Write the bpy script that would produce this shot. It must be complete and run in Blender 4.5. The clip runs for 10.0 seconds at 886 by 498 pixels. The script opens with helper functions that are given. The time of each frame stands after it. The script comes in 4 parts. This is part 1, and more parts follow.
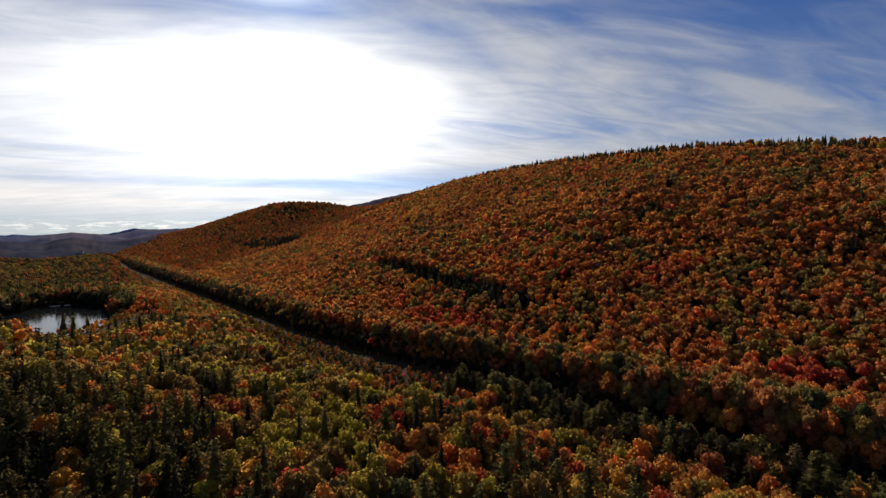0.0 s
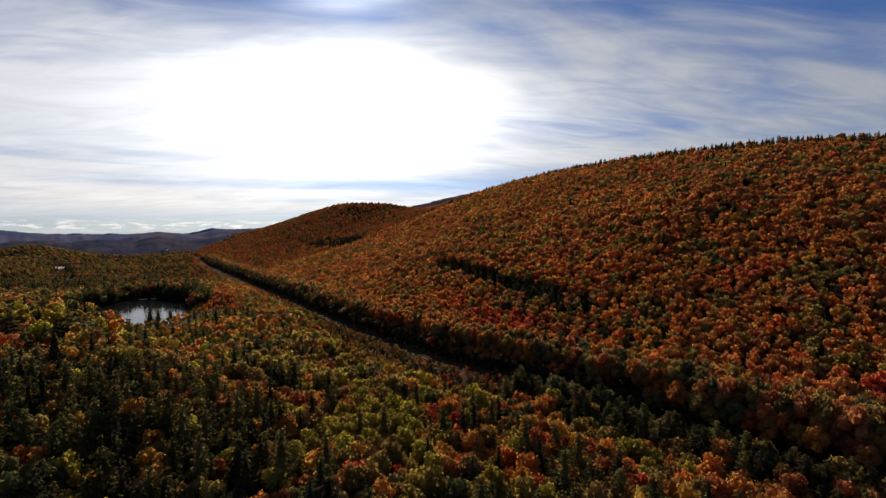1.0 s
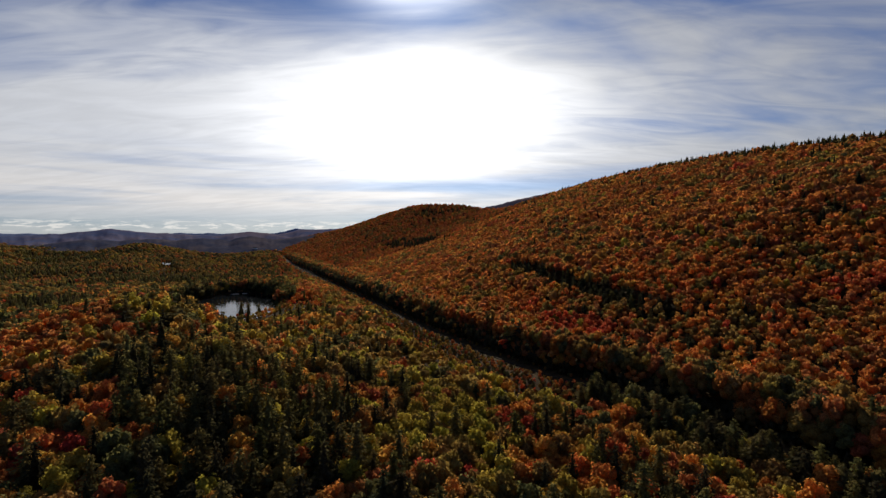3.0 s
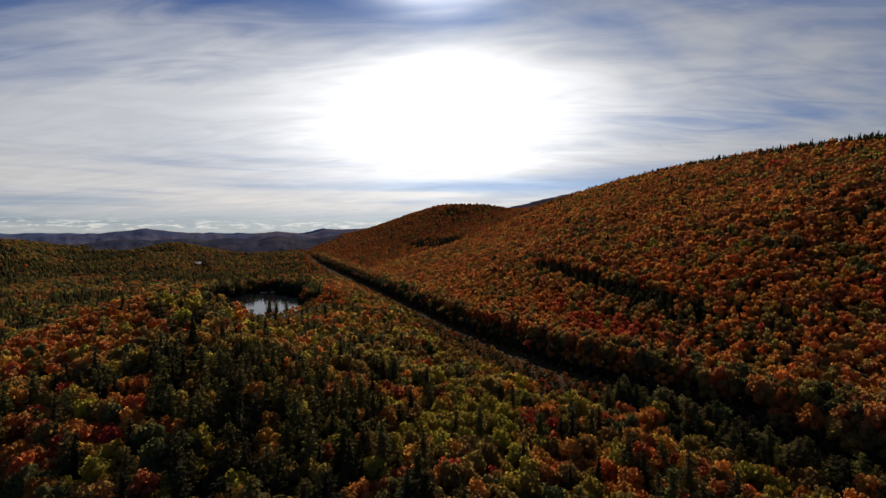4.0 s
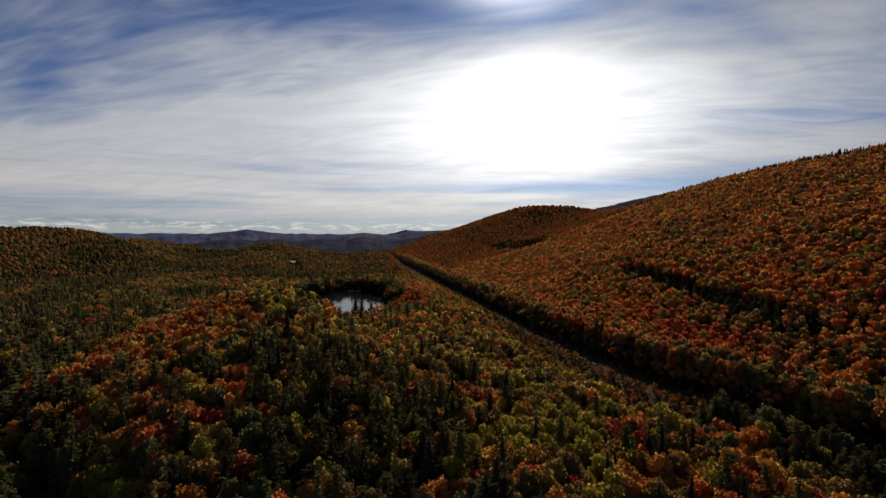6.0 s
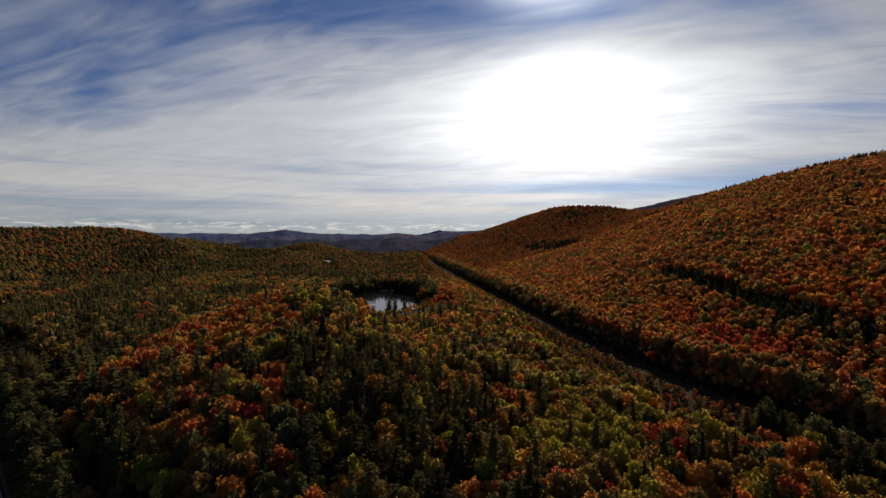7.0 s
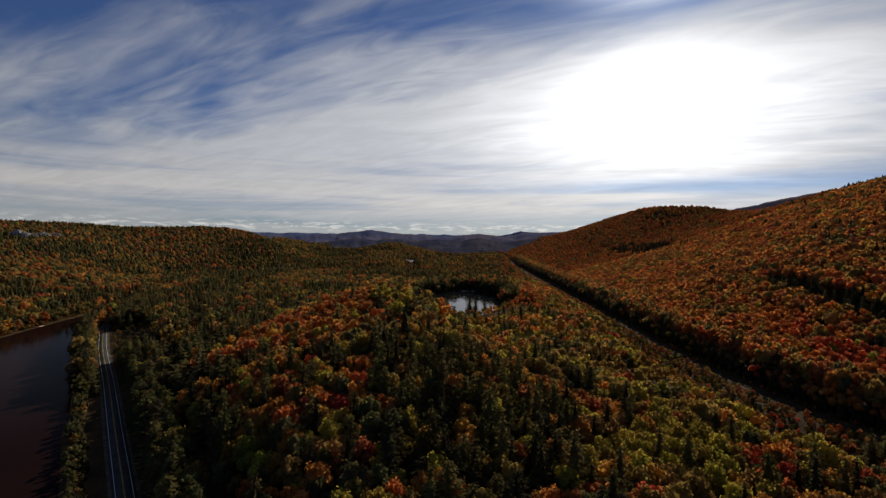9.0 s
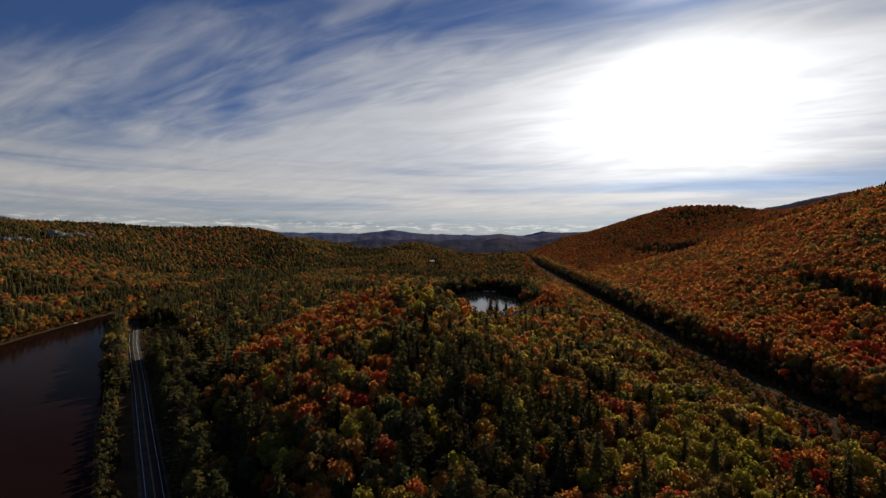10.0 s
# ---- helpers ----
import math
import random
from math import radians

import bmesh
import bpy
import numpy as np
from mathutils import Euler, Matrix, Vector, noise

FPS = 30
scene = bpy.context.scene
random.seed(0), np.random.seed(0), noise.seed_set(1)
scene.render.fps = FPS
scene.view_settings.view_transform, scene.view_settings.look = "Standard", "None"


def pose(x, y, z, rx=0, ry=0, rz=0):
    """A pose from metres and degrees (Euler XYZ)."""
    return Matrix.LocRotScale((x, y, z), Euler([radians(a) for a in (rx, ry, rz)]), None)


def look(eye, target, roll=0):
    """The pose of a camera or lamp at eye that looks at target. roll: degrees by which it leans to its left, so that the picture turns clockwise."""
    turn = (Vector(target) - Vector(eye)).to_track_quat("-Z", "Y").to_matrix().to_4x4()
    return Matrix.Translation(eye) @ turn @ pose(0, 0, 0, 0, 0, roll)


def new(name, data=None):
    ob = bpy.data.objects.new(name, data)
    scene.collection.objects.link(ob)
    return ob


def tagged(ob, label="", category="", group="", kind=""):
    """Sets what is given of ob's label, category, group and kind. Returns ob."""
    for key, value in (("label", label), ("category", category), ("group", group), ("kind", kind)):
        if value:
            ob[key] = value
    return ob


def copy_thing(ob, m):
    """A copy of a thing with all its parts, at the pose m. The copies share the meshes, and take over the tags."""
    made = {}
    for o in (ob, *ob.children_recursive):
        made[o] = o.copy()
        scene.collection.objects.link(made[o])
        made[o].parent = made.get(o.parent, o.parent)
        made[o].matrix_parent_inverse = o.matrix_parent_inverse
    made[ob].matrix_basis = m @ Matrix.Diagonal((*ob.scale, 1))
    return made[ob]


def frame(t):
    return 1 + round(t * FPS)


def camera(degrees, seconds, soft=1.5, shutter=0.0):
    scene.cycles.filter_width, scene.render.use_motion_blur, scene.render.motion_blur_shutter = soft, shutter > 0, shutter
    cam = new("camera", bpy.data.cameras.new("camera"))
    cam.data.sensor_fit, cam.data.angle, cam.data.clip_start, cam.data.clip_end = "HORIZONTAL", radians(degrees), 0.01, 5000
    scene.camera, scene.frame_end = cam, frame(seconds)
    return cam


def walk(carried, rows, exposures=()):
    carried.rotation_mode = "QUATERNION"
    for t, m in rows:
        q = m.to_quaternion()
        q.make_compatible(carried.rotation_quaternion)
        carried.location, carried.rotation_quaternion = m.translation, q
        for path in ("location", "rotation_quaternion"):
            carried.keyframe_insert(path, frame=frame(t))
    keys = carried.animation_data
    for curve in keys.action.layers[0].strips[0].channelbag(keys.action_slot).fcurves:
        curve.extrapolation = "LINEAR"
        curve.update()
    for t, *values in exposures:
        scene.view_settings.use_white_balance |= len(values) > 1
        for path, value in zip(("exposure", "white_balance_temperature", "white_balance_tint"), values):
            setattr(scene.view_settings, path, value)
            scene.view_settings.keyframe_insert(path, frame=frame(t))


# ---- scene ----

# A drone hovers at 120 m over a river road and turns to its left, over an autumn valley.
EYE = 120.0
cam = camera(85.04, 10.0, soft=1.4)
ROWS = [  # seconds, yaw, pitch, roll
    (0.0, 0.0, -2.055, -0.858), (0.5, 3.672, -1.978, -0.696), (1.0, 6.991, -1.872, -0.574),
    (1.5, 9.859, -1.789, -0.509), (2.0, 12.05, -1.73, -0.431), (2.5, 13.983, -1.674, -0.286),
    (2.7, 14.65, -1.672, -0.272), (3.8, 18.06, -1.69, -0.226),
    (4.0, 18.555, -1.684, -0.212), (4.5, 20.142, -1.614, -0.129), (5.0, 23.414, -1.548, -0.022),
    (5.5, 25.938, -1.495, 0.021), (6.0, 28.132, -1.46, 0.135),
    (6.2, 28.78, -1.455, 0.155), (7.3, 33.15, -1.42, 0.312), (7.5, 33.724, -1.417, 0.338),
    (8.0, 35.59, -1.407, 0.421), (8.5, 38.618, -1.397, 0.584), (9.0, 41.645, -1.408, 0.734),
    (9.5, 43.158, -1.426, 0.767), (10.0, 44.145, -1.445, 0.756),
]
walk(cam, [(t, pose(0, 0, EYE, 0, 0, yaw) @ pose(0, 0, 0, 90 + pitch) @ pose(0, 0, 0, 0, 0, roll)) for t, yaw, pitch, roll in ROWS],
     [(0.0, 0.12), (2.5, -0.03), (5.0, -0.33), (10.0, -0.39)])

# ---- light ----
SUN_AZ, SUN_EL = 14.5, 28.5          # degrees to the left of +y, degrees up


def bearing(az, el=0.0):
    a, e = radians(az), radians(el)
    return Vector((-math.sin(a) * math.cos(e), math.cos(a) * math.cos(e), math.sin(e)))


sun = new("sun", bpy.data.lights.new("sun", "SUN"))
sun.data.energy, sun.data.angle, sun.data.color = 5.0, radians(1.2), (1.0, 0.9, 0.74)
sun.matrix_world = look(bearing(SUN_AZ, SUN_EL) * 4000, (0, 0, 0))


class Nodes:
    """A short way to write node trees."""

    def __init__(self, tree):
        self.tree = tree
        tree.nodes.clear()

    def add(self, kind, **sets):
        node = self.tree.nodes.new(kind)
        for key, value in sets.items():
            setattr(node, key, value)
        return node

    def put(self, socket, value):
        if isinstance(value, bpy.types.NodeSocket):
            self.tree.links.new(value, socket)
        elif value is not None:
            if isinstance(value, tuple) and len(value) == 3 and socket.type == "RGBA":
                value = (*value, 1.0)
            socket.default_value = value

    def math(self, op, a, b=None, c=None, clamp=False):
        node = self.add("ShaderNodeMath", operation=op, use_clamp=clamp)
        for n, v in enumerate((a, b, c)):
            self.put(node.inputs[n], v)
        return node.outputs[0]

    def vec(self, op, a, b=None):
        node = self.add("ShaderNodeVectorMath", operation=op)
        self.put(node.inputs[0], a)
        if b is not None:
            self.put(node.inputs[1], b)
        return node.outputs["Value"] if op == "DOT_PRODUCT" else node.outputs[0]

    def noise(self, vector, scale, detail=4.0, rough=0.55, distort=0.0):
        node = self.add("ShaderNodeTexNoise")
        self.put(node.inputs["Vector"], vector)
        for key, v in (("Scale", scale), ("Detail", detail), ("Roughness", rough), ("Distortion", distort)):
            node.inputs[key].default_value = v
        return node.outputs["Fac"]

    def ramp(self, value, low, high, a=0.0, b=1.0, smooth=True):
        node = self.add("ShaderNodeMapRange", interpolation_type="SMOOTHSTEP" if smooth else "LINEAR")
        self.put(node.inputs[0], value)
        for n, v in enumerate((low, high, a, b)):
            self.put(node.inputs[n + 1], v)
        return node.outputs[0]

    def mix(self, fac, a, b, blend="MIX"):
        node = self.add("ShaderNodeMix", data_type="RGBA", blend_type=blend)
        self.put(node.inputs[0], fac)
        self.put(node.inputs[6], a)
        self.put(node.inputs[7], b)
        return node.outputs[2]

    def mapped(self, vector, rot=(0, 0, 0), scale=(1, 1, 1), loc=(0, 0, 0)):
        node = self.add("ShaderNodeMapping")
        self.put(node.inputs[0], vector)
        node.inputs[1].default_value, node.inputs[2].default_value, node.inputs[3].default_value = loc, rot, scale
        return node.outputs[0]


def make_world():
    world = bpy.data.worlds.new("sky")
    world.use_nodes = True
    scene.world = world
    n = Nodes(world.node_tree)
    d = n.add("ShaderNodeTexCoord").outputs["Generated"]
    sep = n.add("ShaderNodeSeparateXYZ")
    n.put(sep.inputs[0], d)
    sky = n.add("ShaderNodeTexSky", sky_type="NISHITA", sun_disc=False)
    sky.sun_elevation, sky.sun_rotation = radians(SUN_EL), radians(-SUN_AZ)
    sky.altitude, sky.air_density, sky.dust_density, sky.ozone_density = 400, 1.0, 0.3, 2.5
    blue = n.mix(1.0, sky.outputs[0], (0.020, 0.0375, 0.067), "MULTIPLY")
    # bearing and height of the direction, in radians
    az = n.math("ARCTAN2", n.math("MULTIPLY", sep.outputs[0], -1.0), sep.outputs[1])
    el = n.math("ARCSINE", sep.outputs[2])
    pair = n.add("ShaderNodeCombineXYZ")
    n.put(pair.inputs[0], az)
    n.put(pair.inputs[1], el)
    p = pair.outputs[0]

    def spot(a0, e0, wide, tall):
        u = n.math("DIVIDE", n.math("SUBTRACT", az, radians(a0)), radians(wide))
        v = n.math("DIVIDE", n.math("SUBTRACT", el, radians(e0)), radians(tall))
        return n.math("EXPONENT", n.math("MULTIPLY", n.math("ADD", n.math("MULTIPLY", u, u), n.math("MULTIPLY", v, v)), -1.0))

    # cirrus on a flat layer, combed across the direction of the sun, so that the streaks arch over it
    depth = n.math("ADD", n.math("MAXIMUM", sep.outputs[2], 0.0), 0.17)
    comb = n.add("ShaderNodeCombineXYZ")
    n.put(comb.inputs[0], n.math("DIVIDE", n.vec("DOT_PRODUCT", d, tuple(bearing(107.0))), depth))
    n.put(comb.inputs[1], n.math("DIVIDE", n.vec("DOT_PRODUCT", d, tuple(bearing(17.0))), depth))
    layer = comb.outputs[0]
    wisps = n.noise(n.mapped(layer, (0, 0, radians(-9)), (0.75, 2.1, 1), (1.3, 0.7, 0)), 1.0, 6.0, 0.48, 1.1)
    strands = n.noise(n.mapped(layer, (0, 0, radians(-24)), (2.0, 6.5, 1), (0.3, 4.7, 0)), 1.0, 5.0, 0.5, 1.6)
    broad = n.noise(n.mapped(layer, (0, 0, radians(-6)), (0.42, 1.0, 1), (5.1, 2.2, 0)), 1.0, 3.0, 0.5, 0.4)
    bands = n.noise(n.mapped(p, (0, 0, radians(1.2)), (2.0, 34.0, 1), (0.2, 1.5, 0)), 1.0, 6.0, 0.58, 0.35)
    veil = spot(28.0, 11.0, 44.0, 14.0)
    high = n.math("ADD", n.math("ADD", n.math("MULTIPLY", wisps, 0.62), n.math("MULTIPLY", strands, 0.2)), n.math("MULTIPLY", broad, 0.57))
    high = n.math("ADD", high, n.math("MULTIPLY", veil, 0.36))
    for a0, e0, wide, tall, much in ((-40.0, 29.0, 26.0, 11.0, 0.34), (84.0, 25.0, 23.0, 11.0, 0.36), (12.0, 23.4, 26.0, 1.9, 0.15)):      # bluer parts
        high = n.math("SUBTRACT", high, n.math("MULTIPLY", spot(a0, e0, wide, tall), much))
    high = n.ramp(high, 0.5, 0.92, 0.05, 0.95)
    low = n.ramp(n.math("ADD", bands, n.math("MULTIPLY", veil, 0.05)), 0.3, 0.6, 0.5, 0.98)
    low = n.math("MULTIPLY", low, n.ramp(el, radians(1.5), radians(4.0), 0.55, 1.0))
    cover = n.mix(n.ramp(el, radians(6.0), radians(11.0)), low, high)
    # the sheet of cloud thins out away from the sun, into clear blue
    cover = n.math("MULTIPLY", cover, n.ramp(n.vec("DOT_PRODUCT", d, tuple(bearing(22.0, 12.0))), -0.4, 0.3, 0.1, 1.0))
    # a clear strip between the sheet of cloud and the hill
    gap = n.math("SUBTRACT", n.math("MULTIPLY", spot(8.0, 5.6, 24.0, 1.0), 0.85), n.math("MULTIPLY", spot(23.0, 4.75, 8.0, 0.28), 0.8))
    gap = n.math("MAXIMUM", gap, 0.0)
    cover = n.math("MULTIPLY", cover, n.math("SUBTRACT", 1.0, gap))
    # puffs of cumulus in a row just over the far hills
    puff = n.noise(n.mapped(p, (0, 0, 0), (30.0, 170.0, 1), (2.0, 0.3, 0)), 1.0, 7.0, 0.62, 0.3)
    row = n.math("MULTIPLY", n.ramp(el, radians(0.3), radians(0.9)), n.ramp(el, radians(2.0), radians(1.1)))
    puffs = n.math("MULTIPLY", n.ramp(puff, 0.49, 0.61, 0.0, 0.75), row)
    # cloud lit from behind: brightest round the sun
    core, ring = spot(17.0, 13.0, 18.0, 7.2), spot(33.0, 11.0, 50.0, 16.5)
    bright = n.math("ADD", 0.42, n.math("MULTIPLY", ring, 0.48))
    bright = n.math("ADD", bright, n.ramp(el, radians(0.5), radians(10.0), 0.19, 0.0))
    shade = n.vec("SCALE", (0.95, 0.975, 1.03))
    n.put(shade.node.inputs["Scale"], n.math("MULTIPLY", bright, n.ramp(strands, 0.3, 0.7, 0.95, 1.05)))
    warm = n.mix(n.ramp(el, radians(1.0), radians(10.0)), n.mix(1.0, shade, (1.13, 1.04, 0.93), "MULTIPLY"), shade)
    col = n.mix(cover, blue, warm)
    lit = n.vec("SCALE", (1.0, 0.97, 0.92))
    n.put(lit.node.inputs["Scale"], n.math("ADD", bright, 0.2))
    col = n.mix(puffs, col, lit)
    ragged = n.ramp(n.math("ADD", n.math("MULTIPLY", wisps, 0.75), n.math("MULTIPLY", strands, 0.25)), 0.3, 0.66, 0.6, 1.15)
    glow = n.math("ADD", n.math("MULTIPLY", n.math("MULTIPLY", core, 1.35), ragged), n.math("MULTIPLY", n.math("MULTIPLY", spot(19.3, 27.0, 6.5, 2.4), ragged), 2.0))
    glow = n.math("ADD", glow, n.math("MULTIPLY", spot(18.5, 15.0, 6.0, 4.0), 2.0))
    halo = n.vec("SCALE", (1.0, 0.985, 0.96))
    n.put(halo.node.inputs["Scale"], glow)
    back = n.add("ShaderNodeBackground")
    n.put(back.inputs[0], n.vec("ADD", col, halo))
    back.inputs[1].default_value = 0.84
    n.put(n.add("ShaderNodeOutputWorld").inputs[0], back.outputs[0])


make_world()


# ---- materials ----
def surface(name):
    mat = bpy.data.materials.new(name)
    mat.use_nodes = True
    return mat, Nodes(mat.node_tree)


def finish(n, shader):
    n.put(n.add("ShaderNodeOutputMaterial").inputs[0], shader)


def leaf_material(name, colour=None, vary=0.35, through_light=0.58, spread=(0.5, 0.5)):
    """Foliage: thin leaves that light partly passes. Without a colour it takes each tree's own from the mesh."""
    mat, n = surface(name)
    if colour is None:
        tint = n.add("ShaderNodeAttribute", attribute_name="tint").outputs["Color"]
    else:
        tint = n.add("ShaderNodeRGB").outputs[0]
        tint.default_value = (*colour, 1)
        hue = n.add("ShaderNodeHueSaturation")
        rnd = n.add("ShaderNodeObjectInfo").outputs["Random"]
        n.put(hue.inputs["Hue"], n.ramp(rnd, 0, 1, spread[0] - 0.02, spread[1] + 0.02, False))
        n.put(hue.inputs["Value"], n.ramp(n.math("FRACT", n.math("MULTIPLY", rnd, 7.3)), 0, 1, 0.7, 1.2, False))
        n.put(hue.inputs["Color"], tint)
        tint = hue.outputs[0]
    at = n.add("ShaderNodeNewGeometry").outputs["Position"]
    grain = n.noise(at, 1.1, 3.0, 0.6)
    patch = n.noise(at, 0.16, 2.0)
    scale = n.math("MULTIPLY", n.ramp(grain, 0.3, 0.7, 1 - vary, 1 + vary), n.ramp(patch, 0.3, 0.7, 0.85, 1.15))
    col = n.vec("SCALE", tint)
    n.put(col.node.inputs["Scale"], scale)
    diffuse, clear = n.add("ShaderNodeBsdfDiffuse"), n.add("ShaderNodeBsdfTranslucent")
    rel = n.add("ShaderNodeBump")
    rel.inputs["Strength"].default_value, rel.inputs["Distance"].default_value = 0.7, 0.6
    n.put(rel.inputs["Height"], grain)
    n.put(diffuse.inputs["Normal"], rel.outputs[0])
    n.put(diffuse.inputs[0], col)
    n.put(clear.inputs[0], n.mix(1.0, col, (1.32, 1.2, 0.95), "MULTIPLY"))
    mix = n.add("ShaderNodeMixShader")
    mix.inputs[0].default_value = through_light
    n.put(mix.inputs[1], diffuse.outputs[0])
    n.put(mix.inputs[2], clear.outputs[0])
    finish(n, mix.outputs[0])
    return mat


def rough_material(name, stops, scale=1.0, fine=8.0, rough=0.9, bump=0.3, tall=0.2, gloss=0.02):
    """Two colours mixed by noise at two scales, with relief."""
    mat, n = surface(name)
    at = n.add("ShaderNodeNewGeometry").outputs["Position"]
    big, small = n.noise(at, scale, 4.0), n.noise(at, fine, 5.0, 0.65)
    col = n.mix(n.ramp(n.math("ADD", n.math("MULTIPLY", big, 0.6), n.math("MULTIPLY", small, 0.4)), 0.36, 0.64), stops[0], stops[1])
    b = n.add("ShaderNodeBsdfPrincipled")
    n.put(b.inputs["Base Color"], col)
    b.inputs["Roughness"].default_value = rough
    b.inputs["Specular IOR Level"].default_value = gloss
    rel = n.add("ShaderNodeBump")
    rel.inputs["Strength"].default_value, rel.inputs["Distance"].default_value = bump, tall
    n.put(rel.inputs["Height"], small)
    n.put(b.inputs["Normal"], rel.outputs[0])
    finish(n, b.outputs[0])
    return mat


def water_material(name, colour, ripple, scale, gloss, index):
    mat, n = surface(name)
    at = n.add("ShaderNodeNewGeometry").outputs["Position"]
    waves = n.noise(n.mapped(at, (0, 0, 0.5), (1, 2.2, 1)), scale, 4.0, 0.6)
    b = n.add("ShaderNodeBsdfPrincipled")
    n.put(b.inputs["Base Color"], n.mix(n.noise(at, 0.02, 3.0), colour, tuple(c * 1.8 for c in colour)))
    b.inputs["Roughness"].default_value, b.inputs["IOR"].default_value, b.inputs["Specular IOR Level"].default_value = 0.08, index, gloss
    rel = n.add("ShaderNodeBump")
    rel.inputs["Strength"].default_value, rel.inputs["Distance"].default_value = ripple, 0.3
    n.put(rel.inputs["Height"], waves)
    n.put(b.inputs["Normal"], rel.outputs[0])
    finish(n, b.outputs[0])
    return mat


M_FOREST = leaf_material("forest_leaves")
M_FLOOR = rough_material("forest_floor", ((0.03, 0.021, 0.012), (0.075, 0.047, 0.022)), 0.05, 0.7, bump=0.6, tall=0.6)
M_BARK = rough_material("bark", ((0.06, 0.047, 0.036), (0.15, 0.12, 0.095)), 0.5, 6.0)
M_ASPHALT = rough_material("asphalt", ((0.035, 0.035, 0.037), (0.06, 0.058, 0.056)), 0.15, 3.0, 0.85, gloss=0.06)
M_GRAVEL = rough_material("gravel", ((0.05, 0.04, 0.028), (0.13, 0.105, 0.075)), 0.3, 4.0)
M_BALLAST = rough_material("ballast", ((0.022, 0.017, 0.012), (0.05, 0.038, 0.027)), 0.3, 4.0)
M_WHITE = rough_material("white_road_paint", ((0.55, 0.55, 0.53), (0.8, 0.8, 0.78)), 0.6, 6.0, 0.6, 0.05)
M_YELLOW = rough_material("yellow_road_paint", ((0.5, 0.34, 0.04), (0.7, 0.5, 0.08)), 0.6, 6.0, 0.6, 0.05)
M_GRASS = rough_material("dry_grass", ((0.022, 0.017, 0.009), (0.075, 0.05, 0.022)), 0.08, 1.5, bump=0.5)
M_SIDING = rough_material("white_siding", ((0.62, 0.62, 0.6), (0.8, 0.8, 0.78)), 0.4, 3.0, 0.7, 0.05)
M_SAND = rough_material("sand", ((0.4, 0.33, 0.24), (0.6, 0.52, 0.4)), 0.2, 2.0)
M_ROCK = rough_material("pale_rock", ((0.14, 0.13, 0.12), (0.36, 0.33, 0.3)), 0.05, 0.4, bump=0.8, tall=1.5)
M_RIVER = water_material("river_water", (0.0095, 0.0042, 0.0034), 0.14, 0.5, 0.06, 1.1)
M_POND = water_material("pond_water", (0.006, 0.007, 0.008), 0.07, 0.4, 0.32, 1.25)


def hazed_material(name, dark, light):
    """Distant woods, matt: two tones with haze painted in, in patches and a fine grain."""
    mat, n = surface(name)
    at = n.add("ShaderNodeNewGeometry").outputs["Position"]
    tone = n.math("ADD", n.math("MULTIPLY", n.noise(at, 0.004, 4.0), 0.6), n.math("MULTIPLY", n.noise(at, 0.05, 3.0, 0.7), 0.4))
    b = n.add("ShaderNodeBsdfDiffuse")
    n.put(b.inputs[0], n.mix(n.ramp(tone, 0.36, 0.64), dark, light))
    finish(n, b.outputs[0])
    return mat


# the blue in these base colours imitates haze, palest on the farthest range
M_FAR = hazed_material("far_forest_haze", (0.056, 0.072, 0.14), (0.115, 0.096, 0.125))
M_FARTHER = hazed_material("farthest_forest_haze", (0.15, 0.19, 0.31), (0.18, 0.21, 0.31))
M_RIDGE = hazed_material("ridge_forest_haze", (0.03, 0.038, 0.068), (0.075, 0.064, 0.075))
M_BEHIND = hazed_material("hill_forest_haze", (0.04, 0.046, 0.075), (0.1, 0.066, 0.065))

# ---- the lie of the land ----
U, N = np.array((-0.677, 0.736)), np.array((0.736, 0.677))      # along the railway cut, and up the hill from it
RIDGE_S = (-600, 81, 148, 218, 300, 396, 509, 647, 817, 918, 1033, 1164, 1315, 1453, 1528, 1696, 1890, 2057, 2317, 2629, 3010, 3771, 4900)
RIDGE_Z = (210, 222, 232, 239, 248, 254, 255, 255, 248, 238, 222, 198, 190, 197, 213, 228, 239, 236, 217, 189, 154, 116, 50)
CUT_S, CUT_N = (-400, 257, 297, 356, 439, 555, 703, 1033, 1890, 2600), (272, 247, 235, 231, 231, 235, 247, 267, 320, 400)
ROAD = ((60, -5), (-100, 34), (-247, 66), (-333, 84), (-440, 107), (-592, 138), (-724, 170), (-800, 200), (-870, 250), (-950, 300))
NEAR_BANK = ((80, -40), (-100, 10), (-259, 44), (-500, 97), (-745, 150), (-850, 196), (-920, 250), (-965, 280))
FAR_BANK = ((-150, -420), (-420, -190), (-560, -75), (-696, 40), (-740, 72), (-834, 149), (-900, 205), (-985, 262))
WEST_AZ = (40, 50, 57, 60, 62.5, 65.5, 68.3, 72.1, 75.2, 78.5, 82, 85, 86.5, 100, 140)
WEST_Z = (80, 92, 96, 102, 108, 128, 133, 130, 128, 136, 139, 138, 145, 150, 120)


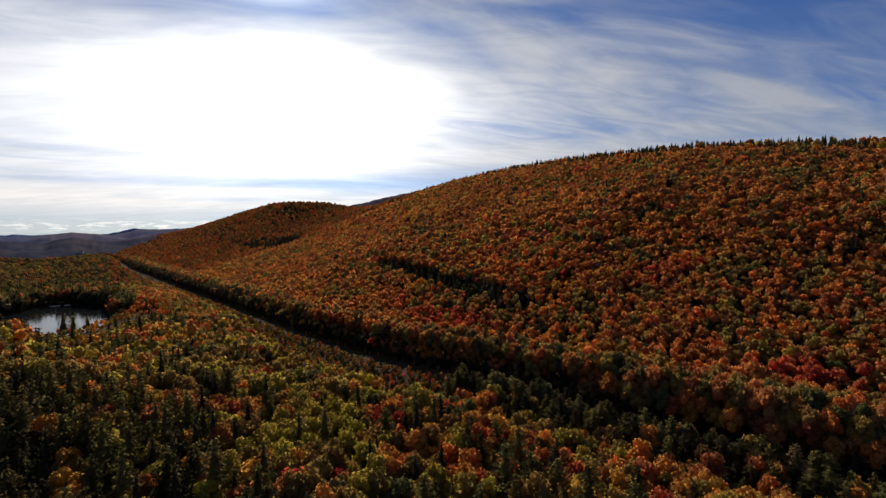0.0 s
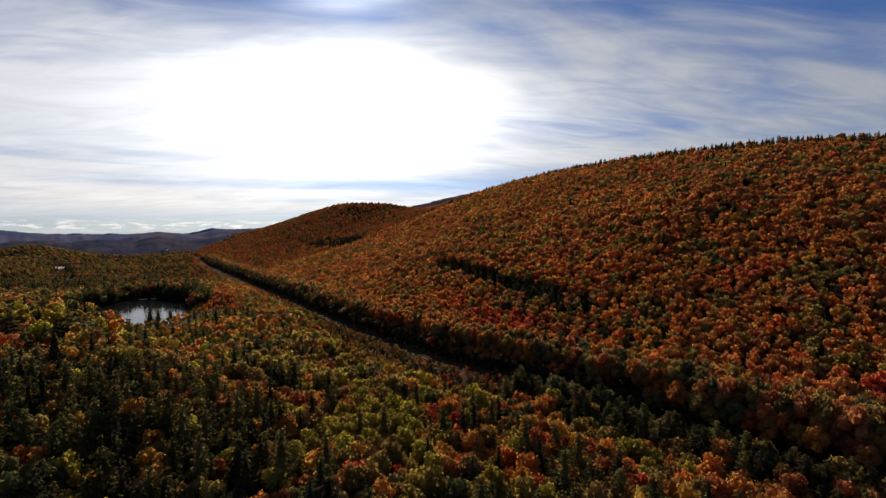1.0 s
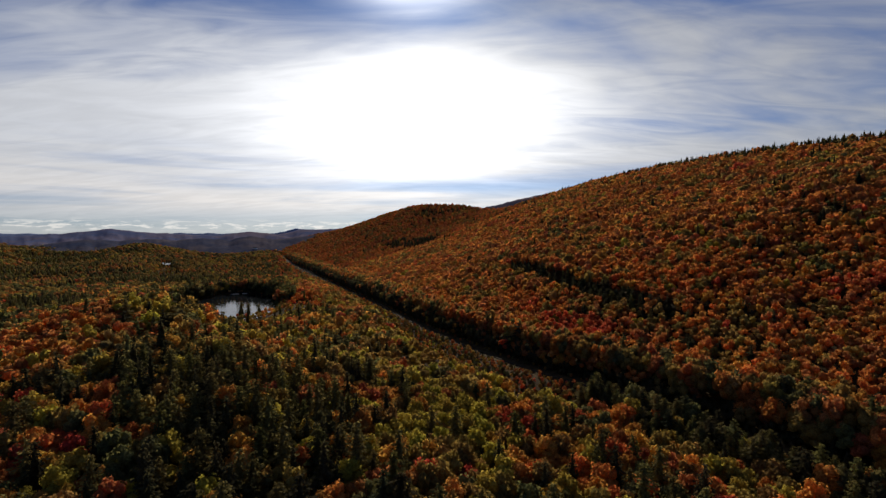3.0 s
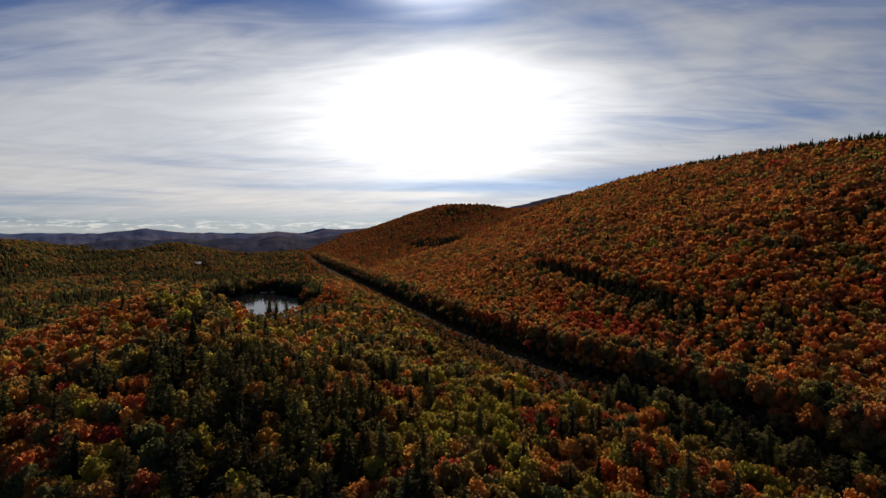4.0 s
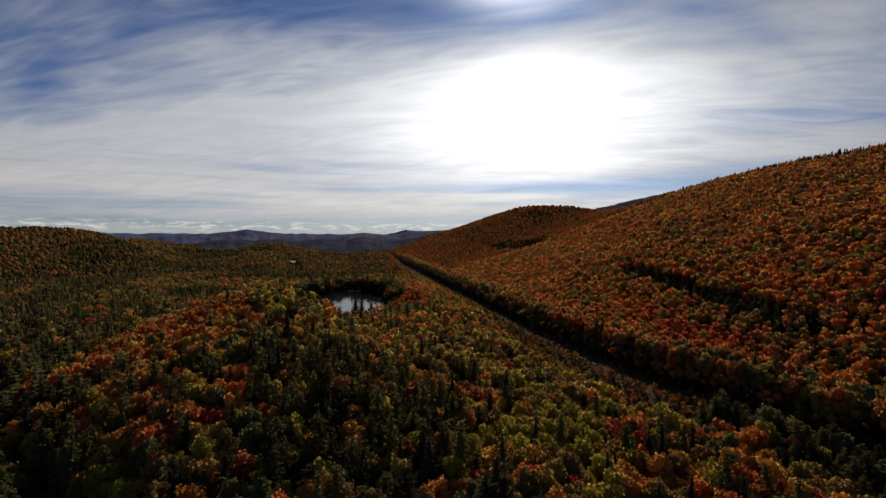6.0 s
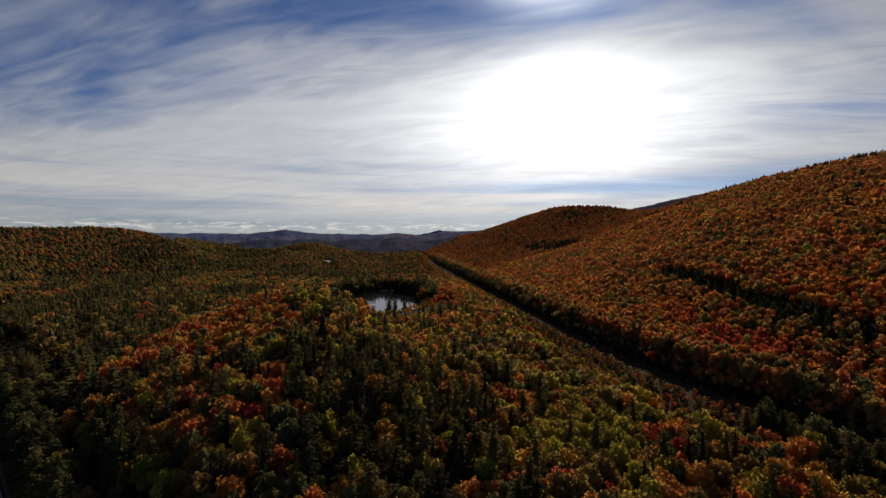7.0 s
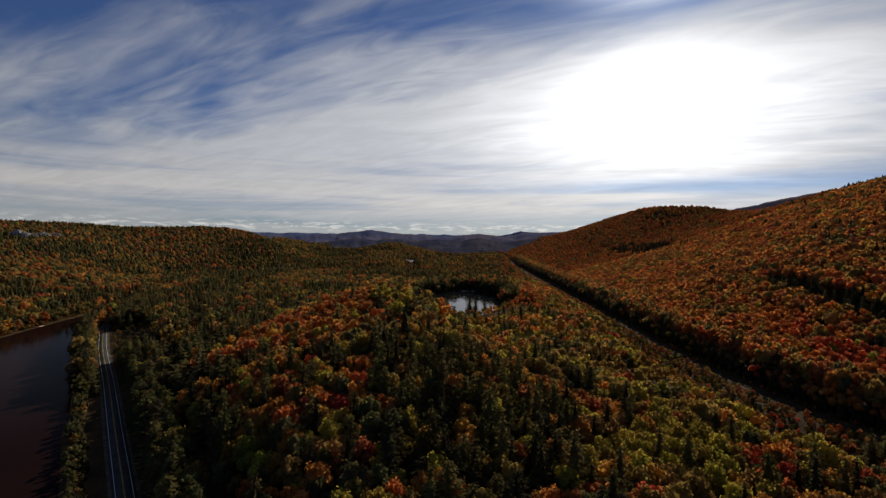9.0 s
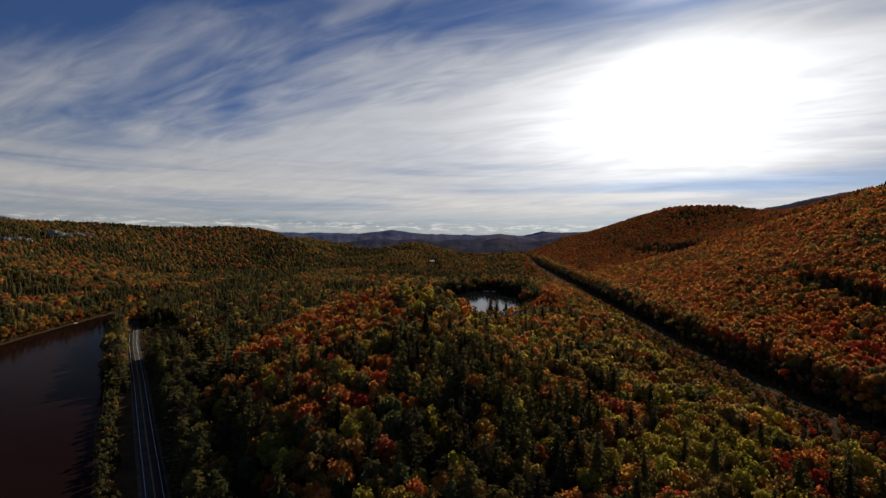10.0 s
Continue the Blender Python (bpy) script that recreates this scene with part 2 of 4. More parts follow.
def segments_distance(x, y, line):
    """Distance to a polyline and the share of its length at the nearest point."""
    pts = np.array(line, float)
    steps = np.hypot(*np.diff(pts, axis=0).T)
    best, where, run = np.full(np.shape(x), 1e9), np.zeros(np.shape(x)), 0.0
    for (ax, ay), (bx, by), length in zip(pts[:-1], pts[1:], steps):
        t = np.clip(((x - ax) * (bx - ax) + (y - ay) * (by - ay)) / length**2, 0, 1)
        d = np.hypot(x - ax - t * (bx - ax), y - ay - t * (by - ay))
        where = np.where(d < best, run + t * length, where)
        best, run = np.minimum(best, d), run + length
    return best, where


def inside(x, y, ring):
    ok = np.zeros(np.shape(x), bool)
    for (ax, ay), (bx, by) in zip(ring, ring[1:] + ring[:1]):
        if ay != by:
            ok ^= ((ay > y) != (by > y)) & (x < (bx - ax) * (y - ay) / (by - ay) + ax)
    return ok


def shore(cx, cy, a, b, turn, wobble, seed, count=40):
    """A pond's outline."""
    ring = []
    for k in range(count):
        w = 2 * math.pi * k / count
        r = 1 + wobble * noise.noise((math.cos(w) * 1.3 + seed, math.sin(w) * 1.3, 0.5))
        px, py = a * r * math.cos(w), b * r * math.sin(w)
        ring.append((cx + px * math.cos(turn) - py * math.sin(turn), cy + px * math.sin(turn) + py * math.cos(turn)))
    return ring


RIVER = list(NEAR_BANK) + list(FAR_BANK)[::-1]
POND = shore(-555, 684, 190, 82, math.atan2(738, -607), 0.4, 2.0)
FAR_POND = shore(-1430, 1405, 135, 20, math.atan2(1458, -1484), 0.3, 5.0)
WATERS = ((RIVER, -2.0), (POND, 2.0), (FAR_POND, 23.0))


def smooth(v, a, b):
    t = np.clip((v - a) / (b - a), 0, 1)
    return t * t * (3 - 2 * t)


def rolling(x, y, size, seed=0.0):
    """Cheap smooth waves, about -1 to 1."""
    x, y = x / size, y / size
    return (np.sin(x + 1.7 * np.sin(0.8 * y + seed) + seed) + np.sin(1.13 * y + 1.4 * np.sin(0.9 * x + 2.1 * seed)) + np.sin(0.7 * (x + y) + 3.3 * seed)) / 3


def cut_middle(s):
    return np.interp(s, CUT_S, CUT_N)


def height(x, y):
    x, y = np.asarray(x, float), np.asarray(y, float)
    s, n = x * U[0] + y * U[1], x * N[0] + y * N[1]
    r, az = np.hypot(x, y), np.degrees(np.arctan2(-x, y))
    z = 6 + 2.0 * rolling(x, y, 60) + 1.5 * rolling(x, y, 23, 2.0)
    # the wooded knoll between the road and the pond
    k, q = bearing(50.0), bearing(-40.0)
    along, across = x * k.x + y * k.y, x * q.x + y * q.y
    flank = np.where(across > 0, np.exp(-((across / 122) ** 2)), np.exp(-((across / 97) ** 2)))
    steep = np.where(across > 0, np.exp(-((across / 86) ** 4)), flank)          # it falls off sharply towards the pond
    z = z + 47 * np.exp(-(((along - 480) / np.where(along < 480, 200, 110)) ** 2)) * (flank + (steep - flank) * smooth(along, 340, 440))
    z = z + 17 * np.exp(-(((along - 250) / 120) ** 2) - ((across - 25) / 95) ** 2)
    # far floor of the valley, rising to the west side
    floor = smooth(r, 1100, 3900) * np.interp(az, (20, 34, 40, 46, 52, 57, 60, 63), (5, 10, 15, 30, 38, 48, 74, 92))
    z = z + floor + np.where(r > 900, 6 * rolling(x, y, 190, 1.0) * smooth(r, 900, 1500), 0)
    z = z + 12 * rolling(x, y, 110, 2.7) * smooth(r, 1000, 1700) * (1 - smooth(r, 2900, 3800)) * (1 - np.exp(-(((az - 45.5) / 2.2) ** 2)))
    z = z + 34 * np.exp(-(((r - 2900) / 350) ** 2) - ((az - 47.2) / 2.4) ** 2)
    # hills over the river
    bank, _ = segments_distance(x, y, FAR_BANK)
    foot = np.interp(az, (60, 72, 78, 87, 100), (1500, 1420, 1020, 770, 700))
    side = smooth(az, 54, 64) * np.clip((r - foot) / (2100 - foot), 0, 1) ** 0.85
    side = side * (1 - 0.06 * (1 - side))
    west = np.interp(az, WEST_AZ, WEST_Z) * side * (1 - 0.45 * smooth(r, 2150, 3800))
    z = np.maximum(z, west + 4 * rolling(x, y, 120, 4.0) * side)
    # the long hill above the cut
    c = cut_middle(s)
    t = (n - c - 14) / (880 - c - 14)
    rise = np.where(t < 1, 0.62 * t + 0.38 * t * t * (3 - 2 * t), 1 - 0.55 * (t - 1))
    top = np.interp(s, RIDGE_S, RIDGE_Z)
    hill = 12 + (top - 12) * rise + (6 * rolling(x, y, 95, 3.0) + 3 * rolling(x, y, 37, 1.0)) * np.clip(np.sin(np.pi * np.clip(t, 0, 1)), 0, 1)
    z = np.where(n > c + 14, np.maximum(hill, 2), z)
    # bench of the cut
    z = z + (12 - z) * (1 - smooth(np.abs(n - c), 9, 34)) * (n < c + 14) * (s > -500) * (s < 2400)
    # road shelf
    road, _ = segments_distance(x, y, ROAD)
    z = z * smooth(road, 9, 60) + 0.0
    # waters
    for ring, level in WATERS:
        edge, _ = segments_distance(x, y, ring + ring[:1])
        wet = inside(x, y, ring)
        z = np.where(wet, level - np.minimum(edge * 0.25, 2.5), np.minimum(z, np.maximum(level + 0.4 + edge * 0.12, np.where(edge > 25, z, 0))))
    return z


def mesh_of(name, verts, faces, mat, smooth_faces=True):
    """One mesh from arrays of vertices and of triangles or quads."""
    verts, faces = np.asarray(verts, np.float32), np.asarray(faces, np.int32)
    me = bpy.data.meshes.new(name)
    side = faces.shape[1]
    me.vertices.add(len(verts))
    me.vertices.foreach_set("co", verts.ravel())
    me.loops.add(faces.size)
    me.loops.foreach_set("vertex_index", faces.ravel())
    me.polygons.add(len(faces))
    me.polygons.foreach_set("loop_start", np.arange(0, faces.size, side, dtype=np.int32))
    me.polygons.foreach_set("use_smooth", np.full(len(faces), smooth_faces))
    me.update(calc_edges=True)
    me.materials.append(mat)
    return me


def ground():
    radii = np.concatenate([[0.05, 15.0], np.arange(40, 600, 10), 600 * 1.0125 ** np.arange(0, 168)])
    radii = radii[radii < 4850]
    turns = np.radians(np.concatenate([np.arange(-60, 100, 0.9), np.arange(100, 300, 4.0)]))
    rr, aa = np.meshgrid(radii, turns, indexing="ij")
    x, y = -np.sin(aa) * rr, np.cos(aa) * rr
    z = height(x, y)
    k, m = rr.shape
    i, j = np.meshgrid(np.arange(k - 1), np.arange(m), indexing="ij")
    a, b = i * m + j, i * m + (j + 1) % m
    quads = np.stack([a, b, b + m, a + m], -1).reshape(-1, 4)[:, ::-1]
    ob = new("ground", mesh_of("ground", np.stack([x, y, z], -1).reshape(-1, 3), quads, M_FLOOR))
    tagged(ob, "brown leaf-littered valley floor and hillsides under the forest", "ground", kind="structure")


def water_sheet(name, ring, level, mat, label):
    bm = bmesh.new()
    bm.faces.new([bm.verts.new((x, y, level)) for x, y in ring])
    bmesh.ops.triangulate(bm, faces=bm.faces[:])
    bmesh.ops.recalc_face_normals(bm, faces=bm.faces[:])
    if sum(f.normal.z for f in bm.faces) < 0:
        bmesh.ops.reverse_faces(bm, faces=bm.faces[:])
    me = bpy.data.meshes.new(name)
    bm.to_mesh(me)
    bm.free()
    me.materials.append(mat)
    return tagged(new(name, me), label, "water", kind="structure")


def spread_line(line, step):
    """Points at even steps along a smoothed polyline, with the sideways direction."""
    pts = np.array(line, float)
    run = np.concatenate([[0], np.cumsum(np.hypot(*np.diff(pts, axis=0).T))])
    at = np.arange(0, run[-1], step)
    xy = np.stack([np.interp(at, run, pts[:, 0]), np.interp(at, run, pts[:, 1])], -1)
    for _ in range(12):
        xy[1:-1] = (xy[:-2] + 2 * xy[1:-1] + xy[2:]) / 4
    d = np.gradient(xy, axis=0)
    d /= np.hypot(*d.T)[:, None]
    return at, xy, np.stack([-d[:, 1], d[:, 0]], -1)


def ribbon(line, left, right, z, thick=0.0, step=6.0, start=0.0, end=1e9):
    """Vertices and quads of a strip between two sideways offsets, with sides if it has a thickness."""
    at, xy, side = spread_line(line, step)
    keep = (at >= start) & (at <= end)
    xy, side = xy[keep], side[keep]
    zz = np.full(len(xy), z) if np.isscalar(z) else z(xy[:, 0], xy[:, 1])
    cols = [(left, -thick), (left, 0), (right, 0), (right, -thick)] if thick else [(left, 0), (right, 0)]
    v = np.stack([np.column_stack([xy + side * o, zz + h]) for o, h in cols], 1)
    k, w = len(xy), len(cols)
    i, j = np.meshgrid(np.arange(k - 1), np.arange(w - 1), indexing="ij")
    a = i * w + j
    return v.reshape(-1, 3), np.stack([a, a + 1, a + w + 1, a + w], -1).reshape(-1, 4)[:, ::-1]


def strip(name, mat, *spec, parent=None, **more):
    ob = new(name, mesh_of(name, *ribbon(*spec, **more), mat))
    ob.parent = parent
    return ob


ground()
water_sheet("river", RIVER, -2.0, M_RIVER, "dark still river beside the road, reflecting the sky")
water_sheet("pond", POND, 2.0, M_POND, "small dark pond in the forest with a bright reflection")
water_sheet("pond", FAR_POND, 23.0, M_POND, "distant pale pond among the trees")
verge = strip("shoulder", M_GRAVEL, ROAD, 6.2, -6.2, 0.12)
tagged(verge, "pale gravel shoulder under the edges of the road", "shoulder", kind="structure")
road = strip("road", M_ASPHALT, ROAD, 4.7, -4.7, 0.35, thick=0.3)
tagged(road, "two-lane grey asphalt road with white edge lines beside the river", "road", kind="structure")
for offset in (3.45, -3.45):
    strip("edge_line", M_WHITE, ROAD, offset + 0.1, offset - 0.1, 0.356, parent=road)
for offset in (0.14, -0.14):
    strip("centre_line", M_YELLOW, ROAD, offset + 0.06, offset - 0.06, 0.356, parent=road)


def cut_line():
    s = np.arange(-400, 2300, 20.0)
    n = cut_middle(s)
    return [tuple(U * a + N * b) for a, b in zip(s, n)]


CUT = cut_line()
bed = strip("railway_bed", M_GRASS, CUT, 6.0, -7.5, lambda x, y: height(x, y) + 0.25, step=10.0)
tagged(bed, "grassy strip of an old railway cut through the forest", "clearing", kind="structure")
track = strip("track", M_BALLAST, CUT, 1.5, -1.5, lambda x, y: height(x, y) + 0.5, thick=0.3, step=10.0)
tagged(track, "narrow gravel track along the grassy cut", "track", kind="structure")


# ---- far mountains ----
def mountain(name, az, el, r, depth, mat, label, rough=0.05, low=-120.0, jagged=1.0):
    """A mountain range: a front slope, a crest and a back slope on an arc."""
    a = np.arange(az[0], az[-1], 0.12)
    crest = EYE + r * np.tan(np.radians(np.interp(a, az, el)))
    wob = np.array([noise.fractal((v * 0.8, r * 0.01, 0.3), 1.0, 2.1, 4) for v in a])
    crest = crest + wob * r * rough * 0.035
    rows = []
    for f in np.linspace(0, 1, 17):
        dist = r - depth * (1 - f)
        jag = np.array([noise.fractal((v * 0.5, f * 2.6, r * 0.01), 0.9, 2.1, 4) for v in a])
        z = low + (crest - low) * f**0.8 + jag * depth * 0.022 * math.sin(math.pi * f) * jagged
        rows.append(np.stack([-np.sin(np.radians(a)) * dist, np.cos(np.radians(a)) * dist, z], -1))
    for f in (0.5, 0.0):
        dist = r + 260 * (1 - f)
        rows.append(np.stack([-np.sin(np.radians(a)) * dist, np.cos(np.radians(a)) * dist, low + (crest - low) * f], -1))
    v = np.array(rows)
    k, m = v.shape[:2]
    i, j = np.meshgrid(np.arange(k - 1), np.arange(m - 1), indexing="ij")
    c = i * m + j
    quads = np.stack([c, c + 1, c + m + 1, c + m], -1).reshape(-1, 4)[:, ::-1]
    tagged(new(name, mesh_of(name, v.reshape(-1, 3), quads, mat)), label, "mountain", kind="structure")


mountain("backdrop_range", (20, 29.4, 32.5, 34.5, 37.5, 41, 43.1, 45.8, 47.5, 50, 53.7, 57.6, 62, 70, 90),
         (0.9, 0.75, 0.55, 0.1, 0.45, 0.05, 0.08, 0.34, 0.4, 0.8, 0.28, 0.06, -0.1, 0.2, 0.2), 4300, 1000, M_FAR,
         "distant forested mountain range, blue-brown with haze in its colour", low=20)
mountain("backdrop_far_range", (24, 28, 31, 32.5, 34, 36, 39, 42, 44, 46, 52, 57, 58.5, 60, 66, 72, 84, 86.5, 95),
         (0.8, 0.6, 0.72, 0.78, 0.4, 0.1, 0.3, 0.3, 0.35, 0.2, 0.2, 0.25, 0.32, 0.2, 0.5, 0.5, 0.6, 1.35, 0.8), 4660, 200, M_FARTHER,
         "mountains on the horizon, coloured pale blue for haze", low=20)
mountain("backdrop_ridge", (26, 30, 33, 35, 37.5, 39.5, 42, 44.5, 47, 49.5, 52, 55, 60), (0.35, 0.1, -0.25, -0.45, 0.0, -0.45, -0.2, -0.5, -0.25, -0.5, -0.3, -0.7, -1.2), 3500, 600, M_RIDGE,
         "low dark wooded ridge before the far mountains, tinted blue for haze", low=20)
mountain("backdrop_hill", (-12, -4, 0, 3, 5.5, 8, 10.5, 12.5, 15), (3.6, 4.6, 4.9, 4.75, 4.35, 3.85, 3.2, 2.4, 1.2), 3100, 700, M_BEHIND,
         "rust wooded hill rising behind the saddle of the ridge, blued by painted haze", low=60)


# ---- trees ----
rng = np.random.default_rng(7)
ICO = bmesh.new()
bmesh.ops.create_icosphere(ICO, subdivisions=1, radius=1.0)
ICO_V, ICO_F = np.array([v.co[:] for v in ICO.verts]), np.array([[v.index for v in f.verts] for f in ICO.faces])
ICO.free()


def unit(count):
    v = rng.normal(size=(count, 3))
    return v / np.linalg.norm(v, axis=1)[:, None]


def joined(pieces):
    verts, faces, run = [], [], 0
    for v, f in pieces:
        verts.append(v)
        faces.append(f + run)
        run += len(v)
    return np.concatenate(verts), np.concatenate(faces)


def sprays(centres, normals, size):
    """A small leafy triangle at each centre, roughly facing its normal."""
    k = len(centres)
    n = normals / (np.linalg.norm(normals, axis=1)[:, None] + 1e-9) + 0.42 * unit(k)
    n /= np.linalg.norm(n, axis=1)[:, None]
    a = np.cross(n, unit(k))
    a /= np.linalg.norm(a, axis=1)[:, None] + 1e-9
    b = np.cross(n, a)
    s = size * rng.uniform(0.65, 1.35, (k, 1))
    v = np.stack([centres + s * (a * 0.62 + b * rng.uniform(-0.3, 0.3, (k, 1))), centres + s * (-a * 0.35 + b * 0.55), centres - s * (a * 0.3 + b * 0.55)], 1)
    return v.reshape(-1, 3), np.arange(3 * k).reshape(-1, 3)


def broad_crown(lobes, leaves, size, wide=1.0, full=0.93):
    """A broadleaf crown 1 across and about 1.05 tall, base at z 0: lobes of leaf sprays over darker cores."""
    pieces = []
    for k in range(lobes):
        w = 2.4 * k + rng.uniform(-0.4, 0.4)
        f = (k + 0.5) / lobes
        out = wide * 0.3 * math.sqrt(max(0.0, 1 - (1.6 * f - 0.6) ** 2)) * rng.uniform(0.7, 1.15)
        c = np.array((out * math.cos(w), out * math.sin(w), 0.22 + 0.62 * f))
        rad = rng.uniform(0.2, 0.28) * (1.12 if f < 0.7 else 0.95)
        shape = np.array((1, 1, 0.85)) * rad
        pieces.append((c + ICO_V * shape * full * rng.uniform(0.88, 1.1, (len(ICO_V), 1)), ICO_F))
        d = unit(leaves)
        d[:, 2] = np.where(d[:, 2] < -0.35, -d[:, 2], d[:, 2])
        pieces.append(sprays(c + d * shape * rng.uniform(0.85, 1.2, (leaves, 1)), d, size))
    return joined(pieces)


def dome(rings, sides, leaves=0, size=0.2):
    """A far broadleaf crown 1 across and 1 tall: a lumpy dome, with leaf sprays on it."""
    w = np.arange(sides) * 2 * math.pi / sides
    verts = []
    for k, (z, r) in enumerate(rings):
        turn = w + rng.uniform(0, 1) + k * math.pi / sides
        rr = r * rng.uniform(0.78, 1.2, sides)
        verts.append(np.stack([rr * np.cos(turn), rr * np.sin(turn), z + rng.uniform(-0.06, 0.06, sides)], -1))
    v = np.concatenate(verts + [np.array([[rng.uniform(-0.08, 0.08), rng.uniform(-0.08, 0.08), 0.95]])])
    i = np.arange(sides)
    j = (i + 1) % sides
    f = [np.stack([k * sides + i, k * sides + j, (k + 1) * sides + i], -1) for k in range(len(rings) - 1)]
    f += [np.stack([k * sides + j, (k + 1) * sides + j, (k + 1) * sides + i], -1) for k in range(len(rings) - 1)]
    f.append(np.stack([(len(rings) - 1) * sides + i, (len(rings) - 1) * sides + j, 0 * i + len(rings) * sides], -1))
    pieces = [(v, np.concatenate(f))]
    if leaves:
        d = unit(leaves)
        d[:, 2] = np.abs(d[:, 2])
        pieces.append(sprays(d * np.array((0.48, 0.48, 0.5)) * rng.uniform(0.9, 1.08, (leaves, 1)) + (0, 0, 0.46), d, size))
    return joined(pieces)


def needle_crown(tiers, boughs, blades, core=8, plume=0.25, blunt=False, tassels=0):
    """A conifer 1 tall: a ragged core, and tiers of boughs that end in plumes."""
    pieces = []
    w = np.arange(core) * 2 * math.pi / core
    ring = np.stack([np.cos(w), np.sin(w), 0 * w], -1)
    v = np.concatenate([ring * 0.13 * rng.uniform(0.6, 1.3, (core, 1)) + (0, 0, 0.10), ring * 0.075 * rng.uniform(0.6, 1.35, (core, 1)) + (0, 0, 0.52), [[0, 0, 0.96]]])
    i = np.arange(core)
    j = (i + 1) % core
    pieces.append((v, np.concatenate([np.stack([i, j, j + core], -1), np.stack([i, j + core, i + core], -1), np.stack([i + core, j + core, 0 * i + 2 * core], -1)])))
    for k in range(tiers):
        f = (k + 0.4) / tiers
        z, reach = 0.12 + 0.83 * f, 0.25 * (1 - f) ** 0.62 * rng.uniform(0.8, 1.15) + 0.025
        if blunt:              # an old pine: bare below, broad and ragged above
            z, reach = 0.24 + 0.72 * f, 0.25 * (1 - f**2.2) ** 0.75 * rng.uniform(0.62, 1.12) * (0.7 + 0.3 * min(1, f * 4)) + 0.03
        for b in range(boughs):
            a = 2 * math.pi * (b + rng.uniform(-0.35, 0.35)) / boughs + k * 1.1
            r = reach * rng.uniform(0.6, 1.25)
            out, side = np.array((math.cos(a), math.sin(a), 0)), np.array((-math.sin(a), math.cos(a), 0))
            lift = rng.uniform(-0.035, 0.02)
            for m in range(blades):
                g0, g1 = m / blades, (m + 1.15) / blades
                root = out * r * g0 + np.array((0, 0, z + 0.02 + lift * g0))
                tip = out * r * min(g1, 1.05) + np.array((0, 0, z + lift * g1 + rng.uniform(-0.015, 0.02)))
                half = (side * r * plume * rng.uniform(0.6, 1.3) + np.array((0, 0, rng.uniform(-0.03, -0.008))))
                mid = (root + tip) / 2
                pieces.append((np.stack([root, mid + half, tip, mid - half * (1, 1, -1)]), np.array([[0, 1, 2], [0, 2, 3]])))
            if tassels:        # tufts of needles along the bough, turned to the light
                g = rng.uniform(0.35, 1.1, (tassels, 1))
                at = out * r * g + side * r * plume * rng.uniform(-1, 1, (tassels, 1)) + np.array((0, 0, z)) + (0, 0, 1) * (lift * g + rng.uniform(-0.01, 0.022, (tassels, 1)))
                pieces.append(sprays(at, np.tile(out * 0.7 + (0, 0, 0.8), (tassels, 1)), 0.03))
    return joined(pieces)


def cone(points, sides=6):
    """A tapered tube through points (x, y, z, radius)."""
    w = np.arange(sides) * 2 * math.pi / sides
    v = np.concatenate([np.stack([x + r * np.cos(w), y + r * np.sin(w), np.full(sides, z)], -1) for x, y, z, r in points])
    f = []
    for k in range(len(points) - 1):
        for i in range(sides):
            a, b = k * sides + i, k * sides + (i + 1) % sides
            f += [(a, b, b + sides), (a, b + sides, a + sides)]
    return v, np.array(f)


def place_all(name, templates, xyz, kinds, sizes, tints, mat, label, category):
    """All the trees of one woodland as one mesh, a tint for every tree."""
    verts, faces, colours, run = [], [], [], 0
    for k, (v, f) in enumerate(templates):
        pick = np.nonzero(kinds == k)[0]
        if not len(pick):
            continue
        a = rng.uniform(0, 2 * math.pi, len(pick))
        c, s = np.cos(a)[:, None], np.sin(a)[:, None]
        wide, tall = sizes[pick, 0:1], sizes[pick, 1:2]
        x, y = (v[:, 0] * c - v[:, 1] * s) * wide, (v[:, 0] * s + v[:, 1] * c) * wide
        z = v[None, :, 2] * tall
        p = np.stack([x, y, z], -1) + xyz[pick][:, None]
        verts.append(p.reshape(-1, 3))
        faces.append((f[None] + (np.arange(len(pick)) * len(v))[:, None, None]).reshape(-1, 3) + run)
        colours.append(np.repeat(tints[pick], len(v), 0))
        run += p.shape[0] * p.shape[1]
    ob = new(name, mesh_of(name, np.concatenate(verts), np.concatenate(faces), mat))
    tint = ob.data.attributes.new("tint", "FLOAT_COLOR", "POINT")
    col = np.concatenate(colours)
    tint.data.foreach_set("color", np.column_stack([col, np.ones(len(col))]).astype(np.float32).ravel())
    return tagged(ob, label, category, kind="stuff")


PALETTE = {  # base colours of the leaves
    "orange": (0.45, 0.174, 0.05), "rust": (0.345, 0.138, 0.054), "red": (0.4, 0.1, 0.048), "gold": (0.41, 0.22, 0.055),
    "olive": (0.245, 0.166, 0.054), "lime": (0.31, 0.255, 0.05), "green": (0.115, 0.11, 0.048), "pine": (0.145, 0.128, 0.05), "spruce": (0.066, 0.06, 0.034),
}
HUES = list(PALETTE)
HUE_RGB = np.array([PALETTE[h] for h in HUES])


def polar(x, y):
    return np.hypot(x, y), np.degrees(np.arctan2(-x, y))


def ragged_polar(x, y):
    """Distance and bearing, with borders that run in and out."""
    r, az = polar(x, y)
    az = az + np.where(r < 700, 4.5 * rolling(x, y, 21, 1.9) + rng.normal(0, 1.3, len(x)), rng.normal(0, 0.6, len(x)))
    return r * (1 + 0.1 * rolling(x, y, 34, 4.4)), az


